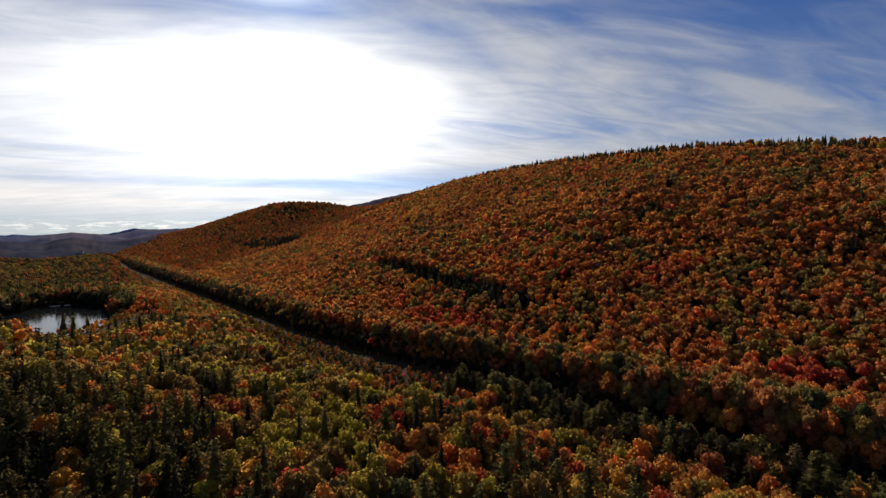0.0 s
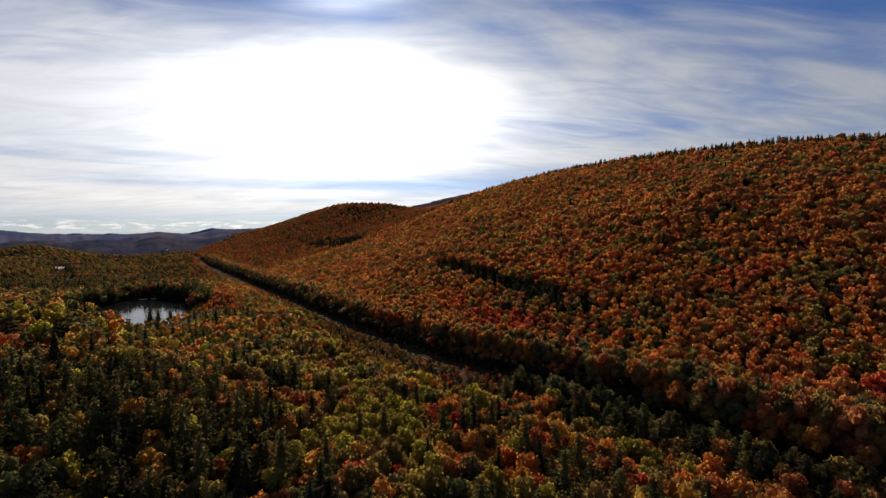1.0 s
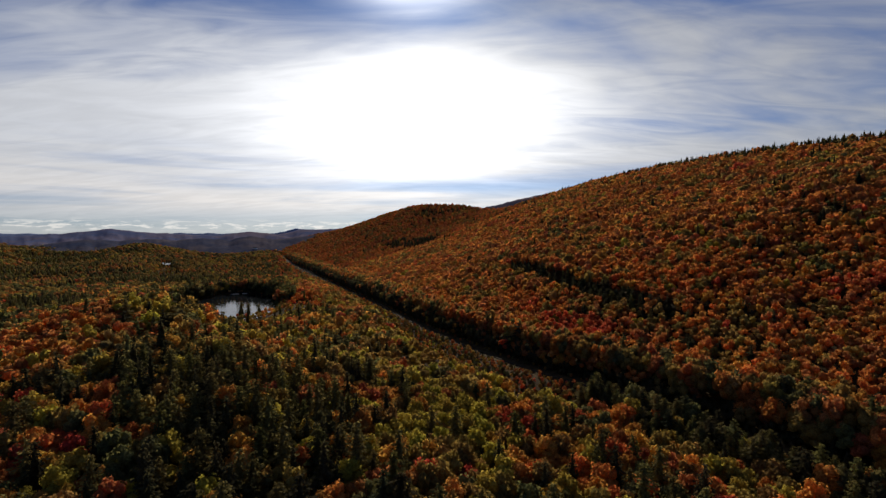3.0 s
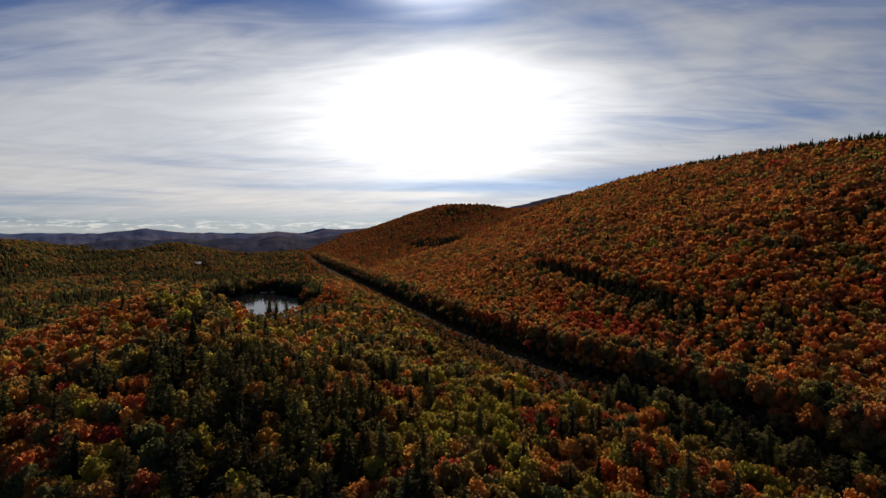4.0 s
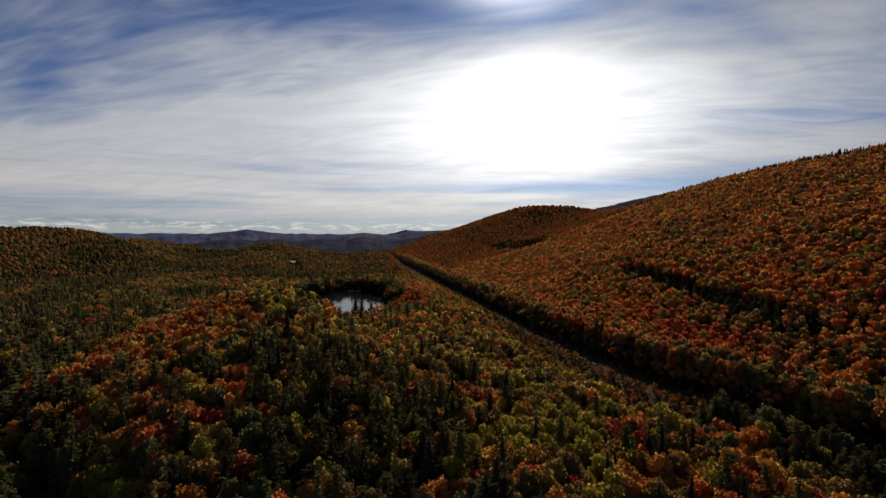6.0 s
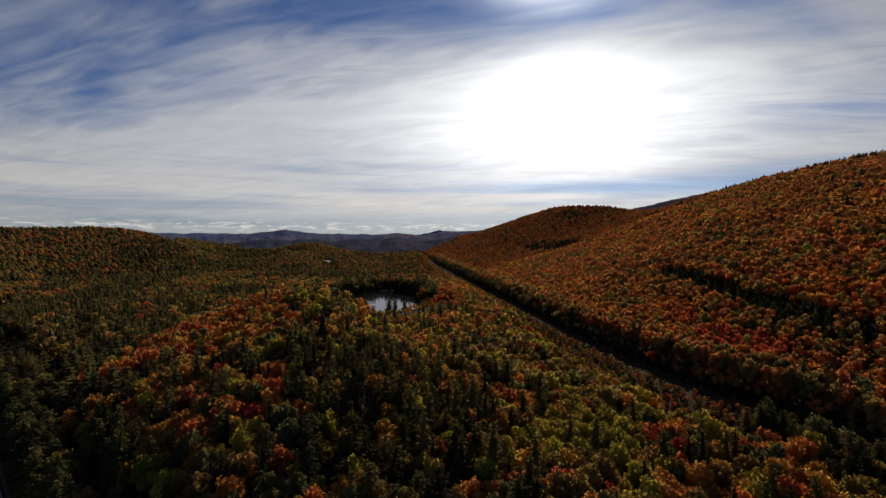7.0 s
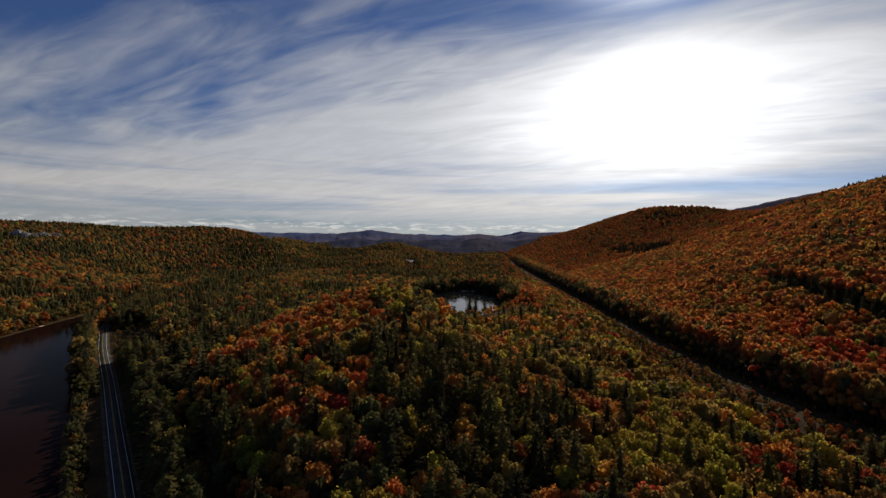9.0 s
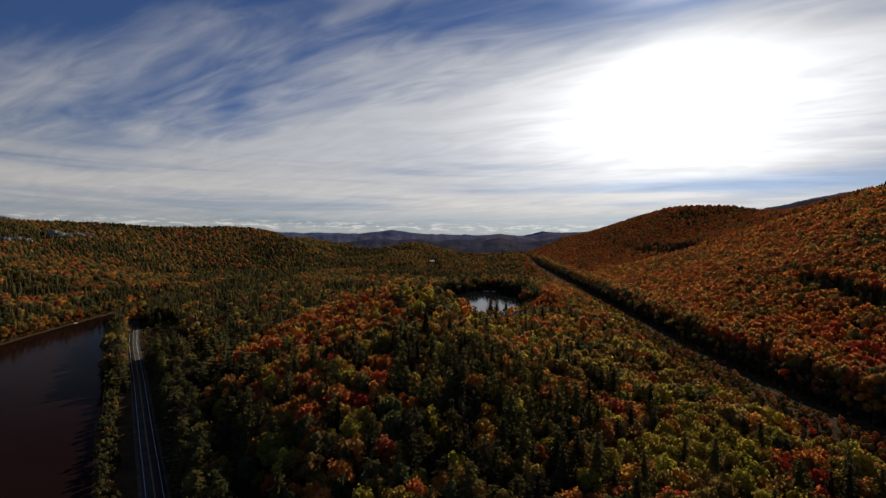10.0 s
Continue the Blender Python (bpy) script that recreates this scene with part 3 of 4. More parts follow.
def on_crown(x, y):
    """The orange crown of the knoll."""
    k, q = bearing(50.0), bearing(-40.0)
    along, across = x * k.x + y * k.y + 14 * rolling(x, y, 24, 0.8), x * q.x + y * q.y + 10 * rolling(x, y, 19, 3.8)
    return (along > 375) & (along < 515) & (across < -2) & (across > -112)


def before_water(x, y):
    """Low growth on the side of the ponds that faces the knoll, 0 to 1."""
    k, q = bearing(45.5), bearing(-44.5)
    near = 1 - smooth(np.hypot((x + 452) / 115, (y - 575) / 150), 0.75, 1.3)
    far = 1 - smooth(np.hypot((x * k.x + y * k.y - 1640) / 240, (x * q.x + y * q.y) / 34), 0.8, 1.2)
    return np.maximum(near, far)


def conifer_share(x, y):
    """How much of the wood is conifer."""
    r, az = ragged_polar(x, y)
    s, n = x * U[0] + y * U[1], x * N[0] + y * N[1]
    c = cut_middle(s)
    hill = n > c + 10
    k = bearing(50.0)
    share = np.where(hill, 0.035, 0.15)
    share = np.where(~hill & (az > 24) & (az < 48) & (r < 430), np.where((az > 28) & (r < 340), 0.54, 0.44), share)                 # crest of the knoll
    share = np.where(~hill & (az > 29) & (az < 46) & (r >= 430) & (r < 690), 0.5, share)                 # its far flank
    share = np.where(~hill & (az > 60) & (az < 90) & (r < 820), np.where((az < 67) & (r < 420), 0.26, 0.82), share)                 # by the road
    share = np.where(~hill & (az < -3) & (n > c - 42), 0.8, share)                           # edge of the cut
    share = np.where(~hill & (az < 20) & (az > -3) & (r > 250), 0.12, share)
    share = np.where(~hill & (az > 33) & (az < 47) & (r > 800) & (r < 1500), 0.62, share)    # round the pond
    share = np.where(~hill & (az > 43) & (r > 900), 0.2 + 0.68 * smooth(rolling(x, y, 120, 1.5) + 0.6 * rolling(x, y, 41, 0.9), -0.15, 0.4), share)
    share = np.where(hill & (n > 805) & (s < 1100), np.where(n > 822, 0.93, 0.4), share)                              # crest of the hill
    share = np.where(hill & (n > 800) & (s > 1500) & (s < 2100), 0.5, share)
    gully = np.abs(n - 352 - 0.178 * (s - 261)) / 13 + np.maximum(0, np.abs(s - 425) - 140) / 20
    share = np.where(hill & (gully < 1), 0.9, share)
    gully = np.hypot((s - 1290) / 170, (n - 548) / 34)
    share = np.where(hill & (gully < 1), 0.8, share)
    gully = np.hypot((s - 1640) / 120, (n - 790) / 60)
    share = np.where(hill & (gully < 1), 0.8, share)
    share = np.where(~hill & (az > 40) & (az < 80) & (r > 600) & (r < np.where(az > 66, 1250, 1500)), 0.14 + 0.8 * smooth(rolling(x, y, 75, 0.3) + 0.5 * rolling(x, y, 30, 2.0), -0.3, 0.25), share)
    share = np.where(~hill & (az > 58) & (az < 82) & (r > 430) & (r < 1020), np.maximum(share, 0.78), share)      # pines from the road to the valley
    share = np.where(~hill & on_crown(x, y), 0.03, share) * (1 - before_water(x, y))
    share = np.where((n > c - 48) & (n < c + 14) & (az > -5), 0.0, share + 0.08 * rolling(x, y, 31, 0.7))
    return np.clip(share, 0, 1)


GROVES = np.random.default_rng(31).random(97 * 90)


def hue_of(x, y):
    """Each tree's hue, by the part of the wood it stands in."""
    r, az = ragged_polar(x, y)
    s, n = x * U[0] + y * U[1], x * N[0] + y * N[1]
    hill = n > cut_middle(s) + 10
    w = np.zeros((len(x), len(HUES)))
    w[:] = (0.16, 0.16, 0.07, 0.10, 0.26, 0.13, 0.12, 0, 0)
    w[hill] = (0.42, 0.22, 0.03, 0.13, 0.17, 0.02, 0.01, 0, 0)
    near = ~hill & (r < 720) & (az > 8) & (az < 40)
    w[near] = (0.03, 0.06, 0.02, 0.10, 0.40, 0.30, 0.09, 0, 0)
    near = ~hill & (r >= 720) & (r < 1300) & (az > 8) & (az < 40)
    w[near] = (0.12, 0.16, 0.03, 0.09, 0.40, 0.10, 0.10, 0, 0)
    near = ~hill & (r < 520) & (az <= 8)
    w[near] = (0.29, 0.16, 0.02, 0.2, 0.22, 0.08, 0.03, 0, 0)
    knoll = ~hill & (r < 620) & (az > 26)
    w[knoll] = (0.09, 0.10, 0.012, 0.17, 0.33, 0.18, 0.12, 0, 0)
    valley = ~hill & (az > 35) & (az < 62) & (r > 1000)
    w[valley] = (0.02, 0.06, 0.004, 0.09, 0.45, 0.08, 0.30, 0, 0)
    west = ~hill & (az > 60) & (r > 900)
    w[west] = (0.05, 0.15, 0.004, 0.09, 0.43, 0.03, 0.25, 0, 0)
    behind = ~hill & (az > 40) & (az < 80) & (r > 590) & (r < np.where(az > 66, 1250, 1700))
    w[behind] = (0.05, 0.10, 0.012, 0.06, 0.38, 0.06, 0.34, 0, 0)
    behind &= rolling(x, y, 48, 3.1) > 0.25
    w[behind] = (0.08, 0.17, 0.01, 0.12, 0.42, 0.05, 0.16, 0, 0)
    beside = ~hill & (az > 30) & (az < 35.5) & (r > 800) & (r < 1020)          # east of the pond
    w[beside] = (0.5, 0.2, 0.2, 0.05, 0.05, 0, 0, 0, 0)
    by_road = ~hill & (az > 59) & (r < 820)
    w[by_road] = (0.02, 0.05, 0.004, 0.08, 0.44, 0.12, 0.29, 0, 0)
    warm = ~hill & (az > 51) & (az < 67) & (r < 420)                                # gold and red at the foot of the knoll
    w[warm] = (0.2, 0.12, 0.06, 0.27, 0.22, 0.1, 0.03, 0, 0)
    w[~hill & on_crown(x, y)] = (0.36, 0.36, 0.0, 0.08, 0.2, 0, 0, 0, 0)
    w[:, 2] *= np.where(rolling(x, y, 26, 5.0) > 0.45, 2.2, 0.35)
    w[:, 4] *= np.where(rolling(x, y, 55, 2.2) > 0.2, 2.0, 0.7)
    # groves of one colour
    for (gs, gn, ls, ln), which in (((335, 306, 45, 17), 2), ((304, 384, 12, 12), 0), ((281, 214, 9, 9), 2), ((313, 161, 16, 13), 5), ((228, 144, 22, 14), 5),
                                    ((900, 165, 45, 28), 0), ((60, 330, 30, 16), 2), ((560, 420, 30, 16), 0)):
        grove = np.hypot((s - gs) / ls, (n - gn) / ln) < 1
        w[grove] = 0.06
        w[grove, which] = 1.0
        w[grove, 7:] = 0
    w = np.cumsum(w / w.sum(1, keepdims=True), 1)
    # neighbours often share a colour
    u, v = x + 9 * rolling(x, y, 17, 0.4), y + 9 * rolling(x, y, 19, 2.6)
    cell = np.floor(u / 21).astype(int) % 97 + 97 * (np.floor(v / 24).astype(int) % 89)
    draw = np.where(rng.random(len(x)) < 0.42, GROVES[cell], rng.random(len(x)))
    return (draw[:, None] > w).sum(1).clip(0, 6)


def clearings(x, y):
    """False where nothing grows: water, road, cut, beach."""
    ok = np.ones(len(x), bool)
    for ring, _ in WATERS:
        d, _ = segments_distance(x, y, ring + ring[:1])
        ok &= ~inside(x, y, ring) & (d > 3.5)
    d, _ = segments_distance(x, y, ROAD)
    ok &= d > 9.5
    side = (x - ROAD[2][0]) * 0.21 + (y - ROAD[2][1]) * 0.978       # metres uphill of the near stretch of the road
    ok &= ~((x > -420) & (side > -24) & (side < 33)) & ~((x <= -500) & (x > -690) & (side > -10) & (side < 44))
    s, n = x * U[0] + y * U[1], x * N[0] + y * N[1]
    gap = n - cut_middle(s)
    ok &= ~((gap > -11) & (gap < 12) & (s < 2300))
    ok &= ~((n > 985) & (s < 3600))
    return ok


def jitter_grid(r0, r1, az0, az1, step):
    g = np.arange(-r1, r1, step)
    x, y = np.meshgrid(g, g * 0.93, indexing="ij")
    x = x + (np.arange(len(g)) % 2)[None, :] * step * 0.5
    x, y = (x + rng.uniform(-0.3, 0.3, x.shape) * step).ravel(), (y + rng.uniform(-0.3, 0.3, y.shape) * step).ravel()
    r, az = polar(x, y)
    ok = (r >= r0) & (r < r1) & (az > az0) & (az < az1)
    x, y = x[ok], y[ok]
    ok = clearings(x, y)
    return x[ok], y[ok]


def fan_grid(r0, r1, az0, az1, share):
    r = r0 * (1 + share) ** np.arange(0, math.log(r1 / r0) / math.log(1 + share))
    a = np.radians(np.arange(az0, az1, math.degrees(share)))
    rr, aa = np.meshgrid(r, a, indexing="ij")
    rr = rr * (1 + share * rng.uniform(-0.5, 0.5, rr.shape))
    aa = aa + share * rng.uniform(-0.5, 0.5, aa.shape)
    x, y = (-np.sin(aa) * rr).ravel(), (np.cos(aa) * rr).ravel()
    ok = clearings(x, y)
    return x[ok], y[ok]


def grow(x, y, wide=(9.5, 13.0), tall=(10.0, 14.5)):
    """Hue, conifer or not, place and size for each tree."""
    needle = rng.random(len(x)) < conifer_share(x, y)
    hill = x * N[0] + y * N[1] > cut_middle(x * U[0] + y * U[1])
    hue = np.where(needle, np.where(rng.random(len(x)) < np.where(hill, 0.1, 0.68), 7, 8), hue_of(x, y))
    z = height(x, y)
    size = np.column_stack([rng.uniform(*wide, len(x)), rng.uniform(*tall, len(x))])
    s, n = x * U[0] + y * U[1], x * N[0] + y * N[1]
    gap = n - cut_middle(s)
    r, az = polar(x, y)
    size *= np.where((r > 300) & (r < 640) & (gap < -40), 1.33, 1.0)[:, None]     # old trees on the knoll
    size *= (1 - 0.66 * before_water(x, y))[:, None] * np.where(on_crown(x, y), 0.78, 1.0)[:, None]
    size *= np.where((gap < -60) & (r >= 640) & (r < 1300), 1.15, 1.0)[:, None]
    reach = 1 - 0.45 * smooth(s, 380, 620)                                                  # scrub beside the near part of the cut
    young = np.where((gap > -75) & (gap < 0), 0.3 + 0.7 * smooth(-gap, 22 * reach, 75 * reach), 1.0)
    size *= young[:, None]
    z = z - 3.0 * (1 - young)
    return needle, hue, np.column_stack([x, y, z + rng.uniform(-1.5, 2.0, len(x))]), size


def tints_of(hue):
    return HUE_RGB[hue] * rng.uniform(0.76, 1.22, (len(hue), 1)) * rng.uniform(0.9, 1.1, (len(hue), 3))


def stunted(x, y):
    """Conifers stay low on the ridge, in the gully and along the cut."""
    s, n = x * U[0] + y * U[1], x * N[0] + y * N[1]
    gap = n - cut_middle(s)
    return np.where(n > 800, 0.84, np.where((gap > 0) & (n < 460), 0.74, np.where((gap > -75) & (gap <= 0), 0.62, 1.0)))


def woodland(x, y, broad, needles, where, stem, grow_by=(1.0, 1.0), wide=(9.5, 13.0), tall=(10.0, 14.5), by_distance=False):
    needle, hue, xyz, size = grow(x, y, wide, tall)
    if by_distance:
        size[:, 0] *= np.hypot(x, y)
        size[:, 1] *= 0.7 + 0.3 * np.hypot(x, y) / 1400
    tints = tints_of(hue)
    lift = xyz + np.array((0, 0, stem))
    b = ~needle
    if b.any():
        place_all("broadleaf_wood", broad, lift[b], rng.integers(0, len(broad), b.sum()), size[b], tints[b], M_FOREST,
                  "orange, rust and olive autumn broadleaf trees " + where, "trees")
    if needle.any():
        crest = stunted(x, y)[needle][:, None]
        s = crest * np.column_stack([rng.uniform(20, 29, needle.sum()) * grow_by[0], rng.uniform(16, 27, needle.sum()) * grow_by[1]])
        place_all("conifer_wood", needles, xyz[needle], rng.integers(0, len(needles), needle.sum()), s, tints[needle], M_FOREST,
                  "dark green pines and spruces " + where, "trees")


# far woods, on the hills and down the valley


def spire():
    """A far conifer: a ragged cone in two steps."""
    w = np.arange(4) * math.pi / 2
    ring = np.stack([np.cos(w), np.sin(w), 0 * w], -1)
    v = np.concatenate([ring * 0.2 * rng.uniform(0.7, 1.3, (4, 1)) + (0, 0, 0.15), ring[:, [1, 0, 2]] * 0.14 * rng.uniform(0.7, 1.3, (4, 1)) + (0, 0, 0.55), [[0, 0, 1.0]]])
    i = np.arange(4)
    j = (i + 1) % 4
    return v, np.concatenate([np.stack([i, j, j + 4], -1), np.stack([i, j + 4, i + 4], -1), np.stack([i + 4, j + 4, 0 * i + 8], -1)])


far_needle = [needle_crown(3, 3, 1, 4, 0.6) for _ in range(4)]
spires = [spire() for _ in range(8)]


lumps = [dome(((0.2, 0.46), (0.64, 0.4)), 5) for _ in range(12)]
tufts = [dome(((0.1, 0.31), (0.4, 0.43), (0.72, 0.32)), 6, 17, 0.22) for _ in range(12)]
mid_broad = [broad_crown(4, 14, 0.125, 1.15) for _ in range(8)]
mid_needle = [needle_crown(8, 5, 1, 5, 0.42, k < 4) for k in range(6)]
near_broad = [broad_crown(9, 29, 0.084, 1.12) for _ in range(6)]
near_needle = [needle_crown(15, 6, 2, 6, 0.2, k < 1, 3) for k in range(5)]
near_kinds = (near_broad, near_needle)
x, y = fan_grid(1200, 4250, -12, 96, 0.0065)
r, az = polar(x, y)
far = (r + rng.uniform(-60, 60, len(x)) > 1260) & ~((az > 61) & (r > 2300))
woodland(x[far], y[far], lumps, spires, "on the far slopes", 2.0, (0.9, 0.9), (0.0072, 0.0108), (11.0, 17.0), by_distance=True)
# middle woods: simpler trees the farther off, the two kinds mingling
x, y = jitter_grid(330, 1260, -46, 95, 8.5)
gap = x * N[0] + y * N[1] - cut_middle(x * U[0] + y * U[1])
thin = (gap < -40) & (np.hypot(x, y) > 660) & (rng.random(len(x)) < 0.2)
x, y = x[~thin], y[~thin]
far = np.hypot(x, y) + rng.uniform(-110, 110, len(x)) > 640
woodland(x[far], y[far], tufts, far_needle, "on the hillside", 5.5, (1, 1), (10.4, 14.4), (10.0, 13.5))
gap = x * N[0] + y * N[1] - cut_middle(x * U[0] + y * U[1])
near_side = (gap < -40) & (rng.random(len(x)) < 0.38)                      # fewer, larger trees in the valley
far |= near_side & ~far
woodland(x[~far], y[~far], mid_broad, mid_needle, "in the valley", 4.0, wide=(8.6, 11.6), tall=(9.5, 13.5))


def belt(line, near, far, step, share, hues, tall, where, start=0.0, end=1e9, stem=1.5, wide=0.72, templates=None, shelter=0.0, pines=0.7):
    """Rows of trees along a line: a wood's edge, a bank, a roadside."""
    at, xy, side = spread_line(line, step)
    keep = (at >= start) & (at <= end)
    xy, side = xy[keep], side[keep]
    rows = []
    for off in np.arange(near, far, math.copysign(step * 0.95, far - near)):
        rows.append(xy + side * (off + rng.uniform(-0.25, 0.25, (len(xy), 1)) * step) + rng.uniform(-0.4, 0.4, xy.shape) * step)
    p = np.concatenate(rows)
    ok = np.ones(len(p), bool)
    for ring, _ in WATERS:
        ok &= ~inside(p[:, 0], p[:, 1], ring)
    p = p[ok]
    if shelter:                    # nothing tall on the shore that faces the knoll
        p = p[np.hypot(p[:, 0], p[:, 1]) > shelter]
    needle = rng.random(len(p)) < share
    hue = np.where(needle, np.where(rng.random(len(p)) < pines, 7, 8), rng.choice([HUES.index(h) for h in hues], len(p)))
    tints = tints_of(hue)
    h = rng.uniform(*tall, len(p))
    xyz = np.column_stack([p, height(p[:, 0], p[:, 1])])
    b, (broad, needles) = ~needle, templates or (mid_broad, mid_needle)
    if b.any():
        place_all("broadleaf_belt", broad, xyz[b] + (0, 0, stem), rng.integers(0, len(broad), b.sum()), np.column_stack([h * wide, h - stem])[b], tints[b], M_FOREST,
                  "autumn broadleaf trees " + where, "trees")
    if needle.any():
        h = h[needle] * 1.12
        place_all("conifer_belt", needles, xyz[needle], rng.integers(0, len(needles), needle.sum()), np.column_stack([h * 1.2, h]), tints[needle], M_FOREST,
                  "tall dark pines " + where, "trees")


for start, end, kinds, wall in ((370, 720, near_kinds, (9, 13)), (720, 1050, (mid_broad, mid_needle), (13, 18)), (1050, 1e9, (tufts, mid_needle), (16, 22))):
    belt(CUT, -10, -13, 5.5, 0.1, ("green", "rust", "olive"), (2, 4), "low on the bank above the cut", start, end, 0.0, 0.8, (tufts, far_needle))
    # spruce tint on broadleaf shapes paints in the shade on this wall of trees
    belt(CUT, -13, -20, 4.4, 0.2, ("spruce",), wall, "in a wall above the cut, shade put into their tint", start, end, 0.0, 0.5, kinds if start > 1000 else (mid_broad, mid_needle), pines=0.0)
    belt(CUT, -22, -40, 6.4, 0.04, ("olive", "rust", "orange", "green", "olive"), (22, 28), "on the uphill edge of the railway cut", start, end, 9.5, 0.42, kinds)
belt(CUT, 8, 40, 4.3, 0.08, ("rust", "olive", "green", "olive"), (2.2, 5), "in the scrub below the railway cut", 370, 1500, stem=0.0, wide=0.9, templates=(lumps, far_needle))
belt(CUT, 13, 30, 6.4, 0.92, ("green", "olive"), (11, 18), "below the railway cut", 370, 640, 1.0, 0.6, near_kinds)
belt(POND + POND[:1], -3, -26, 7.5, 0.75, ("green", "green", "olive", "rust"), (17, 28), "round the pond", shelter=850.0)
belt(POND + POND[:1], -3, -9, 6.0, 0.2, ("green", "olive", "rust", "orange"), (2, 4.5), "low along the pond shore", stem=0.0, wide=1.0)
belt(list(FAR_BANK), 1, 3, 4.0, 0.0, ("olive", "green", "rust"), (2.5, 5), "along the far bank of the river", 250, stem=0.0, wide=1.1)
belt(list(FAR_BANK), 4, 14, 7.0, 0.25, ("gold", "olive", "green", "olive", "rust"), (13, 18), "on the far bank of the river", 250)
# near woods: single trees, and the joined rest
x, y = jitter_grid(150, 330, -46, 92, 7.5)
belt(ROAD, -15, -24, 6.4, 0.85, ("green", "olive"), (18, 24), "beside the road", 150, 450, 1.5, 0.6, near_kinds)
belt(ROAD, -17, -36, 6.8, 0.92, ("green", "olive"), (16, 22), "beside the road", 430, 600, templates=near_kinds)
belt(ROAD, -13, -42, 8.5, 0.1, ("green", "olive"), (2.5, 4.5), "low beside the road", 590, 790, stem=0.0, wide=1.1)
belt(ROAD, -10, -34, 6.0, 0.92, ("green", "olive"), (17, 23), "beside the road", 790, 1250)
belt(ROAD, -10, -15, 5.0, 0.1, ("olive", "green"), (2, 4), "on the verge of the road", 150, 440, stem=0.0, wide=1.1)
belt(ROAD, 16, 23, 4.2, 0.2, ("olive", "green", "green", "spruce"), (4, 8), "between the road and the river", 150, 520, stem=0.2, templates=(mid_broad, mid_needle))
belt(ROAD, 13, 22, 6.0, 0.85, ("olive", "green"), (17, 25), "between the road and the river", 520, 720, templates=near_kinds)
belt(ROAD, 10, 19, 6.5, 0.7, ("olive", "gold", "orange"), (14, 19), "between the road and the river", 720, 1250)
needle, hue, xyz, size = grow(x, y, (7.8, 10.8), (9.5, 14.0))
order = np.hypot(x, y)
first = np.zeros(len(x), bool)
for k in range(len(HUES)):
    pick = np.nonzero((hue == k) & (order > 172))[0]
    first[pick[np.argsort(order[pick])][:200 if k > 6 else 130]] = True
rest = ~first
b = rest & ~needle
tints = tints_of(hue)
place_all("broadleaf_wood", near_broad, xyz[b] + (0, 0, 4.5), rng.integers(0, 6, b.sum()), size[b], tints[b], M_FOREST,
          "yellow-green, orange and red broadleaf trees below the hill", "trees")
b = rest & needle
place_all("conifer_wood", near_needle, xyz[b], rng.integers(0, 5, b.sum()), stunted(x, y)[b][:, None] * np.column_stack([rng.uniform(22, 31, b.sum()), rng.uniform(19, 29, b.sum())]), tints[b], M_FOREST,
          "dark green pines and spruces on the knoll", "trees")

KINDS = {"orange": ("maple_tree", "orange-leaved maple with a rounded autumn crown"), "rust": ("oak_tree", "rust-brown oak with a broad thinning crown"),
         "red": ("red_maple_tree", "deep red maple with a full crown"), "gold": ("birch_tree", "golden yellow birch with airy foliage"),
         "olive": ("beech_tree", "olive-brown beech turning colour in the forest"), "lime": ("aspen_tree", "yellow-green aspen with a bright billowing crown"),
         "green": ("ash_tree", "dull green ash still in summer leaf"), "pine": ("pine_tree", "dark green pine with tiered drooping boughs"),
         "spruce": ("spruce_tree", "blackish green spruce with a narrow pointed crown")}


def tree_model(hue, form):
    """One tree with its trunk, limbs and crown; copies share the meshes."""
    name, label = KINDS[hue]
    root = new(name)
    needle = hue in ("pine", "spruce")
    tall = 25.0 if needle else 4.5 + 12.0
    mat = LEAVES[hue]
    if needle:
        v, f = near_needle[form if hue == "pine" else 3 + form % 2]
        wide = 22.0 if hue == "pine" else 19.0
        crown = mesh_of("crown", v * (wide, wide, tall), f, mat, False)
        trunk = cone(((0, 0, -0.6, 0.36), (0, 0, 6, 0.27), (0.1, 0.05, 16, 0.16), (0, 0, 24, 0.05)))
    else:
        v, f = near_broad[form % len(near_broad)]
        crown = mesh_of("crown", v * (9.2, 9.2, 12.0) + (0, 0, 4.5), f, mat, False)
        trunk = cone(((0, 0, -0.6, 0.34), (0.1, 0, 4, 0.26), (0.2, 0.15, 8, 0.18), (0, 0.1, 13, 0.07)))
    for part_name, me in (("trunk", mesh_of("trunk", *trunk, M_BARK)), ("crown", crown)):
        new(part_name, me).parent = root
    if not needle:
        limbs = joined([cone(((0.1, 0.1, 4.5 + k, 0.14), (1.6 * math.cos(2.1 * k), 1.6 * math.sin(2.1 * k), 7 + k, 0.09), (2.9 * math.cos(2.1 * k), 2.9 * math.sin(2.1 * k), 9.2 + k, 0.03)), 4) for k in range(4)])
        new("limbs", mesh_of("limbs", *limbs, M_BARK)).parent = root
    return tagged(root, label, "tree", name.replace("_tree", "").replace("_", " ") + " trees of the near wood")


LEAVES = {h: leaf_material(h + "_leaves", PALETTE[h]) for h in HUES}
models = {}
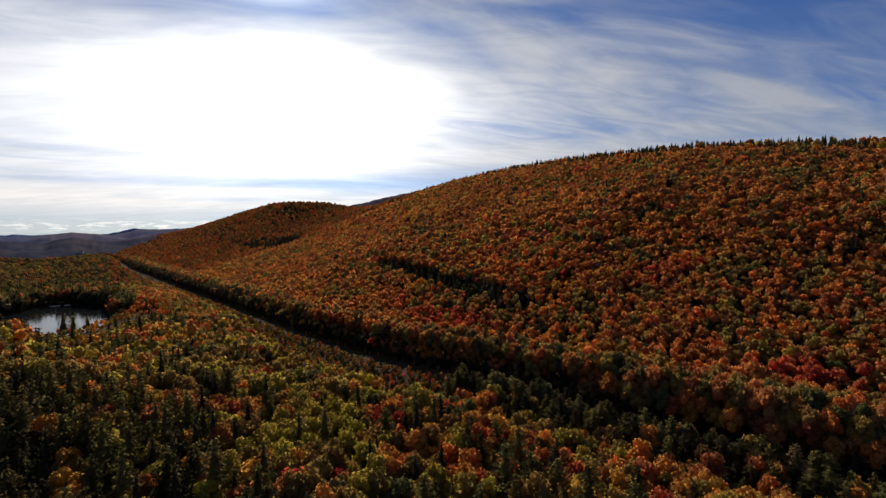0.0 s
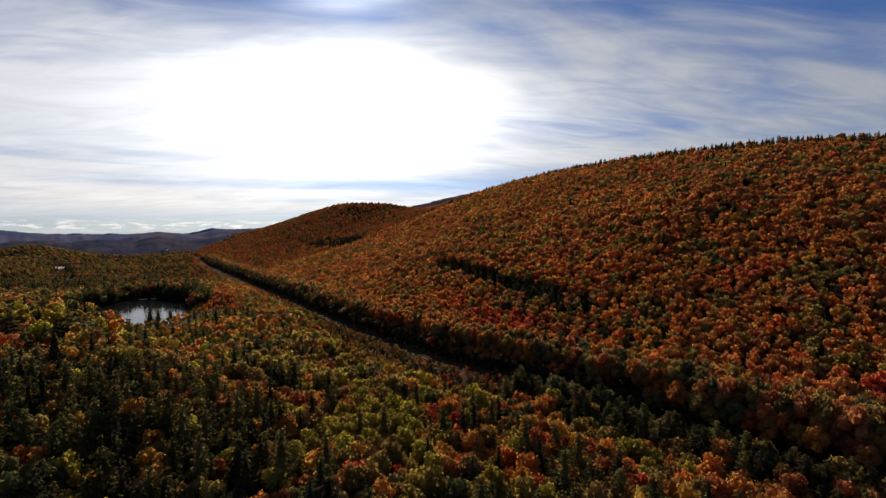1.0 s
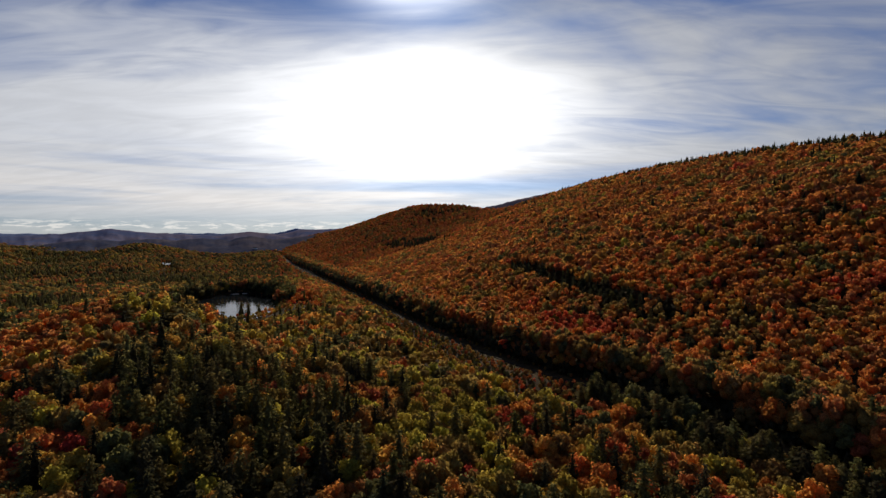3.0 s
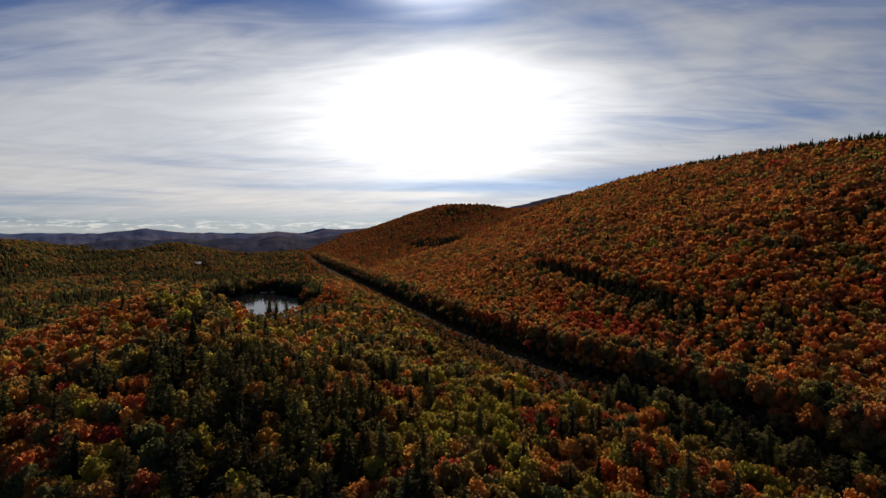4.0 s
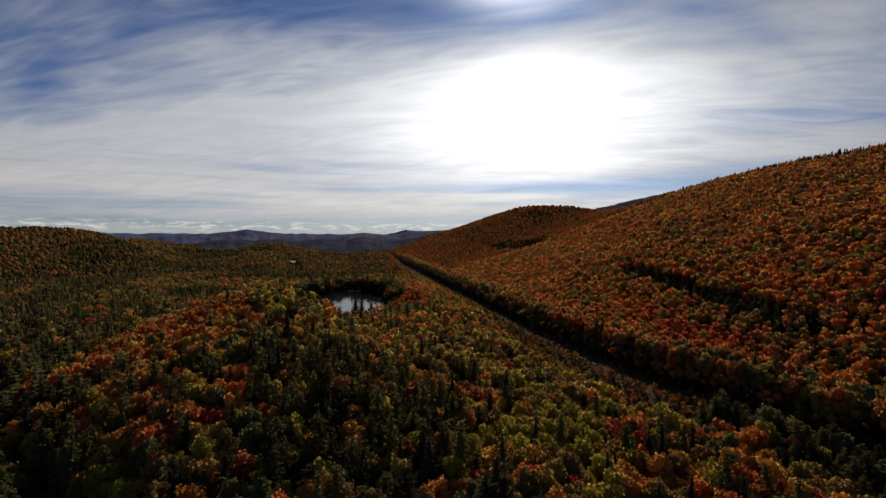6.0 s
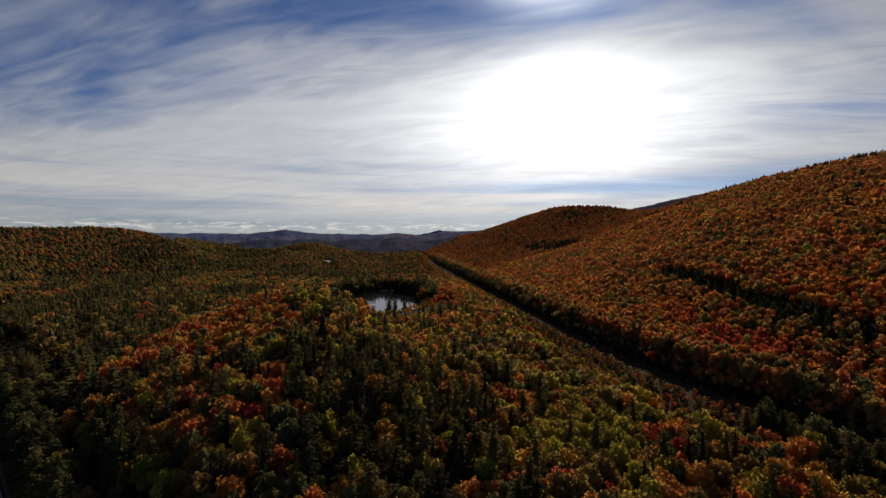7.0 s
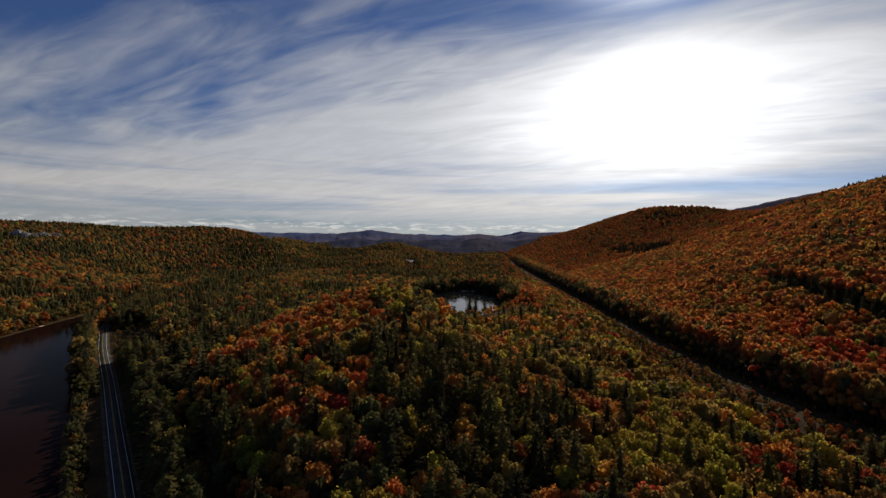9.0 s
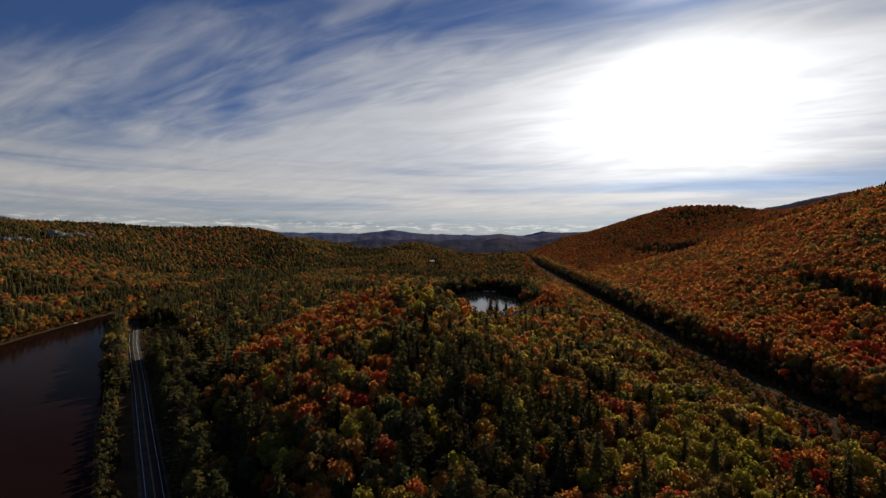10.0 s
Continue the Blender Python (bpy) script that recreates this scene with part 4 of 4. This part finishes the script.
for k in np.nonzero(first)[0]:
    key = (HUES[hue[k]], int(rng.integers(0, 3)))
    grown = rng.uniform(0.8, 1.2) * (float(stunted(x[k], y[k])) if needle[k] else 1.0)
    spot = Matrix.Translation(Vector(xyz[k])) @ Matrix.Rotation(rng.uniform(0, 2 * math.pi), 4, "Z")
    if key not in models:
        models[key] = tree_model(*key)
        models[key].matrix_basis = spot
        ob = models[key]
    else:
        ob = copy_thing(models[key], spot)
    ob.scale = (grown * rng.uniform(0.92, 1.08), grown, grown * rng.uniform(0.92, 1.08))

# pines that stand before the pond
for az, r, tall in ((38.4, 735, 1.15), (37.7, 742, 1.0), (36.6, 738, 0.8), (41.4, 745, 1.1), (40.9, 728, 0.8)):
    d = bearing(az) * r
    ob = copy_thing(models[("pine", 0)], Matrix.Translation((d.x, d.y, float(height(d.x, d.y)))) @ Matrix.Rotation(r, 4, "Z"))
    ob.scale = (1.35 * tall, 1.35 * tall, tall)

# ---- rocks, beach and a far building ----
def rock(name, place, size, seed, label):
    """A weathered outcrop: a faceted lump with ledges."""
    bm = bmesh.new()
    bmesh.ops.create_icosphere(bm, subdivisions=3, radius=1.0)
    for v in bm.verts:
        n = noise.fractal(v.co * 1.6 + Vector((seed, 0, 0)), 0.6, 2.2, 4)
        v.co *= 1 + 0.35 * n
        v.co.z = (round(v.co.z * 4) / 4 * 0.6 + v.co.z * 0.4)
        v.co = Vector((v.co.x * size[0], v.co.y * size[1], v.co.z * size[2]))
    me = bpy.data.meshes.new(name)
    bm.to_mesh(me)
    bm.free()
    me.materials.append(M_ROCK)
    ob = new(name, me)
    ob.matrix_world = pose(*place, 0, 0, seed * 57)
    return tagged(ob, label, "rock", "outcrops on the west hill")


for k, (az, r, up, wide, tall) in enumerate(((82.9, 1690, 9, 26, 11), (82.1, 1700, 8, 20, 8), (81.2, 1725, 9, 24, 7), (80.3, 1740, 8, 16, 6),
                                             (85.6, 1560, 8, 20, 6), (84.8, 1560, 8, 16, 5), (86.4, 1550, 7, 18, 6))):
    d = bearing(az) * r
    rock("rock_outcrop", (d.x, d.y, float(height(d.x, d.y)) + up + 3), (wide * 0.85, wide * 0.6, tall * 1.35), 1.0 + k, "pale grey rock outcrop breaking through the hillside trees")


def farmhouse(place, turn):
    """A low white house with a gabled roof, far down the valley."""
    root = new("farmhouse")
    long, deep, eave, ridge = 11.0, 5.0, 5.5, 9.0
    bm = bmesh.new()
    bmesh.ops.create_cube(bm, size=1.0, matrix=Matrix.Diagonal((2 * long, 2 * deep, eave + 3, 1)))
    bmesh.ops.translate(bm, verts=bm.verts[:], vec=(0, 0, (eave - 3) / 2))
    walls = bpy.data.meshes.new("walls")
    bm.to_mesh(walls)
    bm.free()
    walls.materials.append(M_SIDING)
    bm = bmesh.new()
    ends = [[bm.verts.new((x, y, z)) for y, z in ((-deep - 0.6, eave), (0, ridge), (deep + 0.6, eave), (0, eave + 0.1))] for x in (-long - 0.5, long + 0.5)]
    for k in range(4):
        bm.faces.new((ends[0][k], ends[0][(k + 1) % 4], ends[1][(k + 1) % 4], ends[1][k]))
    bm.faces.new(ends[0][::-1])
    bm.faces.new(ends[1])
    roof = bpy.data.meshes.new("roof")
    bm.to_mesh(roof)
    bm.free()
    roof.materials.append(M_ASPHALT)
    for part_name, me in (("walls", walls), ("roof", roof)):
        new(part_name, me).parent = root
    root.matrix_basis = pose(*place, 0, 0, turn)
    return tagged(root, "white farmhouse with a dark gabled roof down the valley", "house")


where = bearing(36.9) * 2990
farmhouse((where.x, where.y, 44.0), 30)


def shore_patch(name, spots, mat, label):
    """Low sand banks at the water's edge."""
    pieces = []
    for cx, cy, a, b, turn, z in spots:
        ring = shore(cx, cy, a, b, turn, 0.5, cx * 0.01, 18)
        v = np.array([(cx, cy, z + 0.5)] + [(x, y, z + 0.3) for x, y in ring] + [(cx + (x - cx) * 1.15, cy + (y - cy) * 1.15, z - 0.6) for x, y in ring])
        i = np.arange(18)
        j = (i + 1) % 18
        pieces.append((v, np.concatenate([np.stack([0 * i, 1 + i, 1 + j], -1), np.stack([1 + i, 19 + i, 19 + j], -1), np.stack([1 + i, 19 + j, 1 + j], -1)])))
    return tagged(new(name, mesh_of(name, *joined(pieces), mat)), label, "beach", kind="structure")


far_shore = bearing(39.0) * 1062
shore_patch("beach", [(far_shore.x, far_shore.y, 8, 5, 0.7, 2.2), (far_shore.x + 14, far_shore.y + 10, 5, 4, 0.4, 2.4)], M_SAND, "small pale sand beach at the head of the pond")
shore_patch("gravel_bar", [(-800, 118, 22, 2.5, 2.4, -2.0), (-775, 97, 12, 2.0, 2.4, -2.0), (-845, 156, 14, 1.8, 2.3, -2.0)], M_SAND, "pale gravel bars along the far river bank")
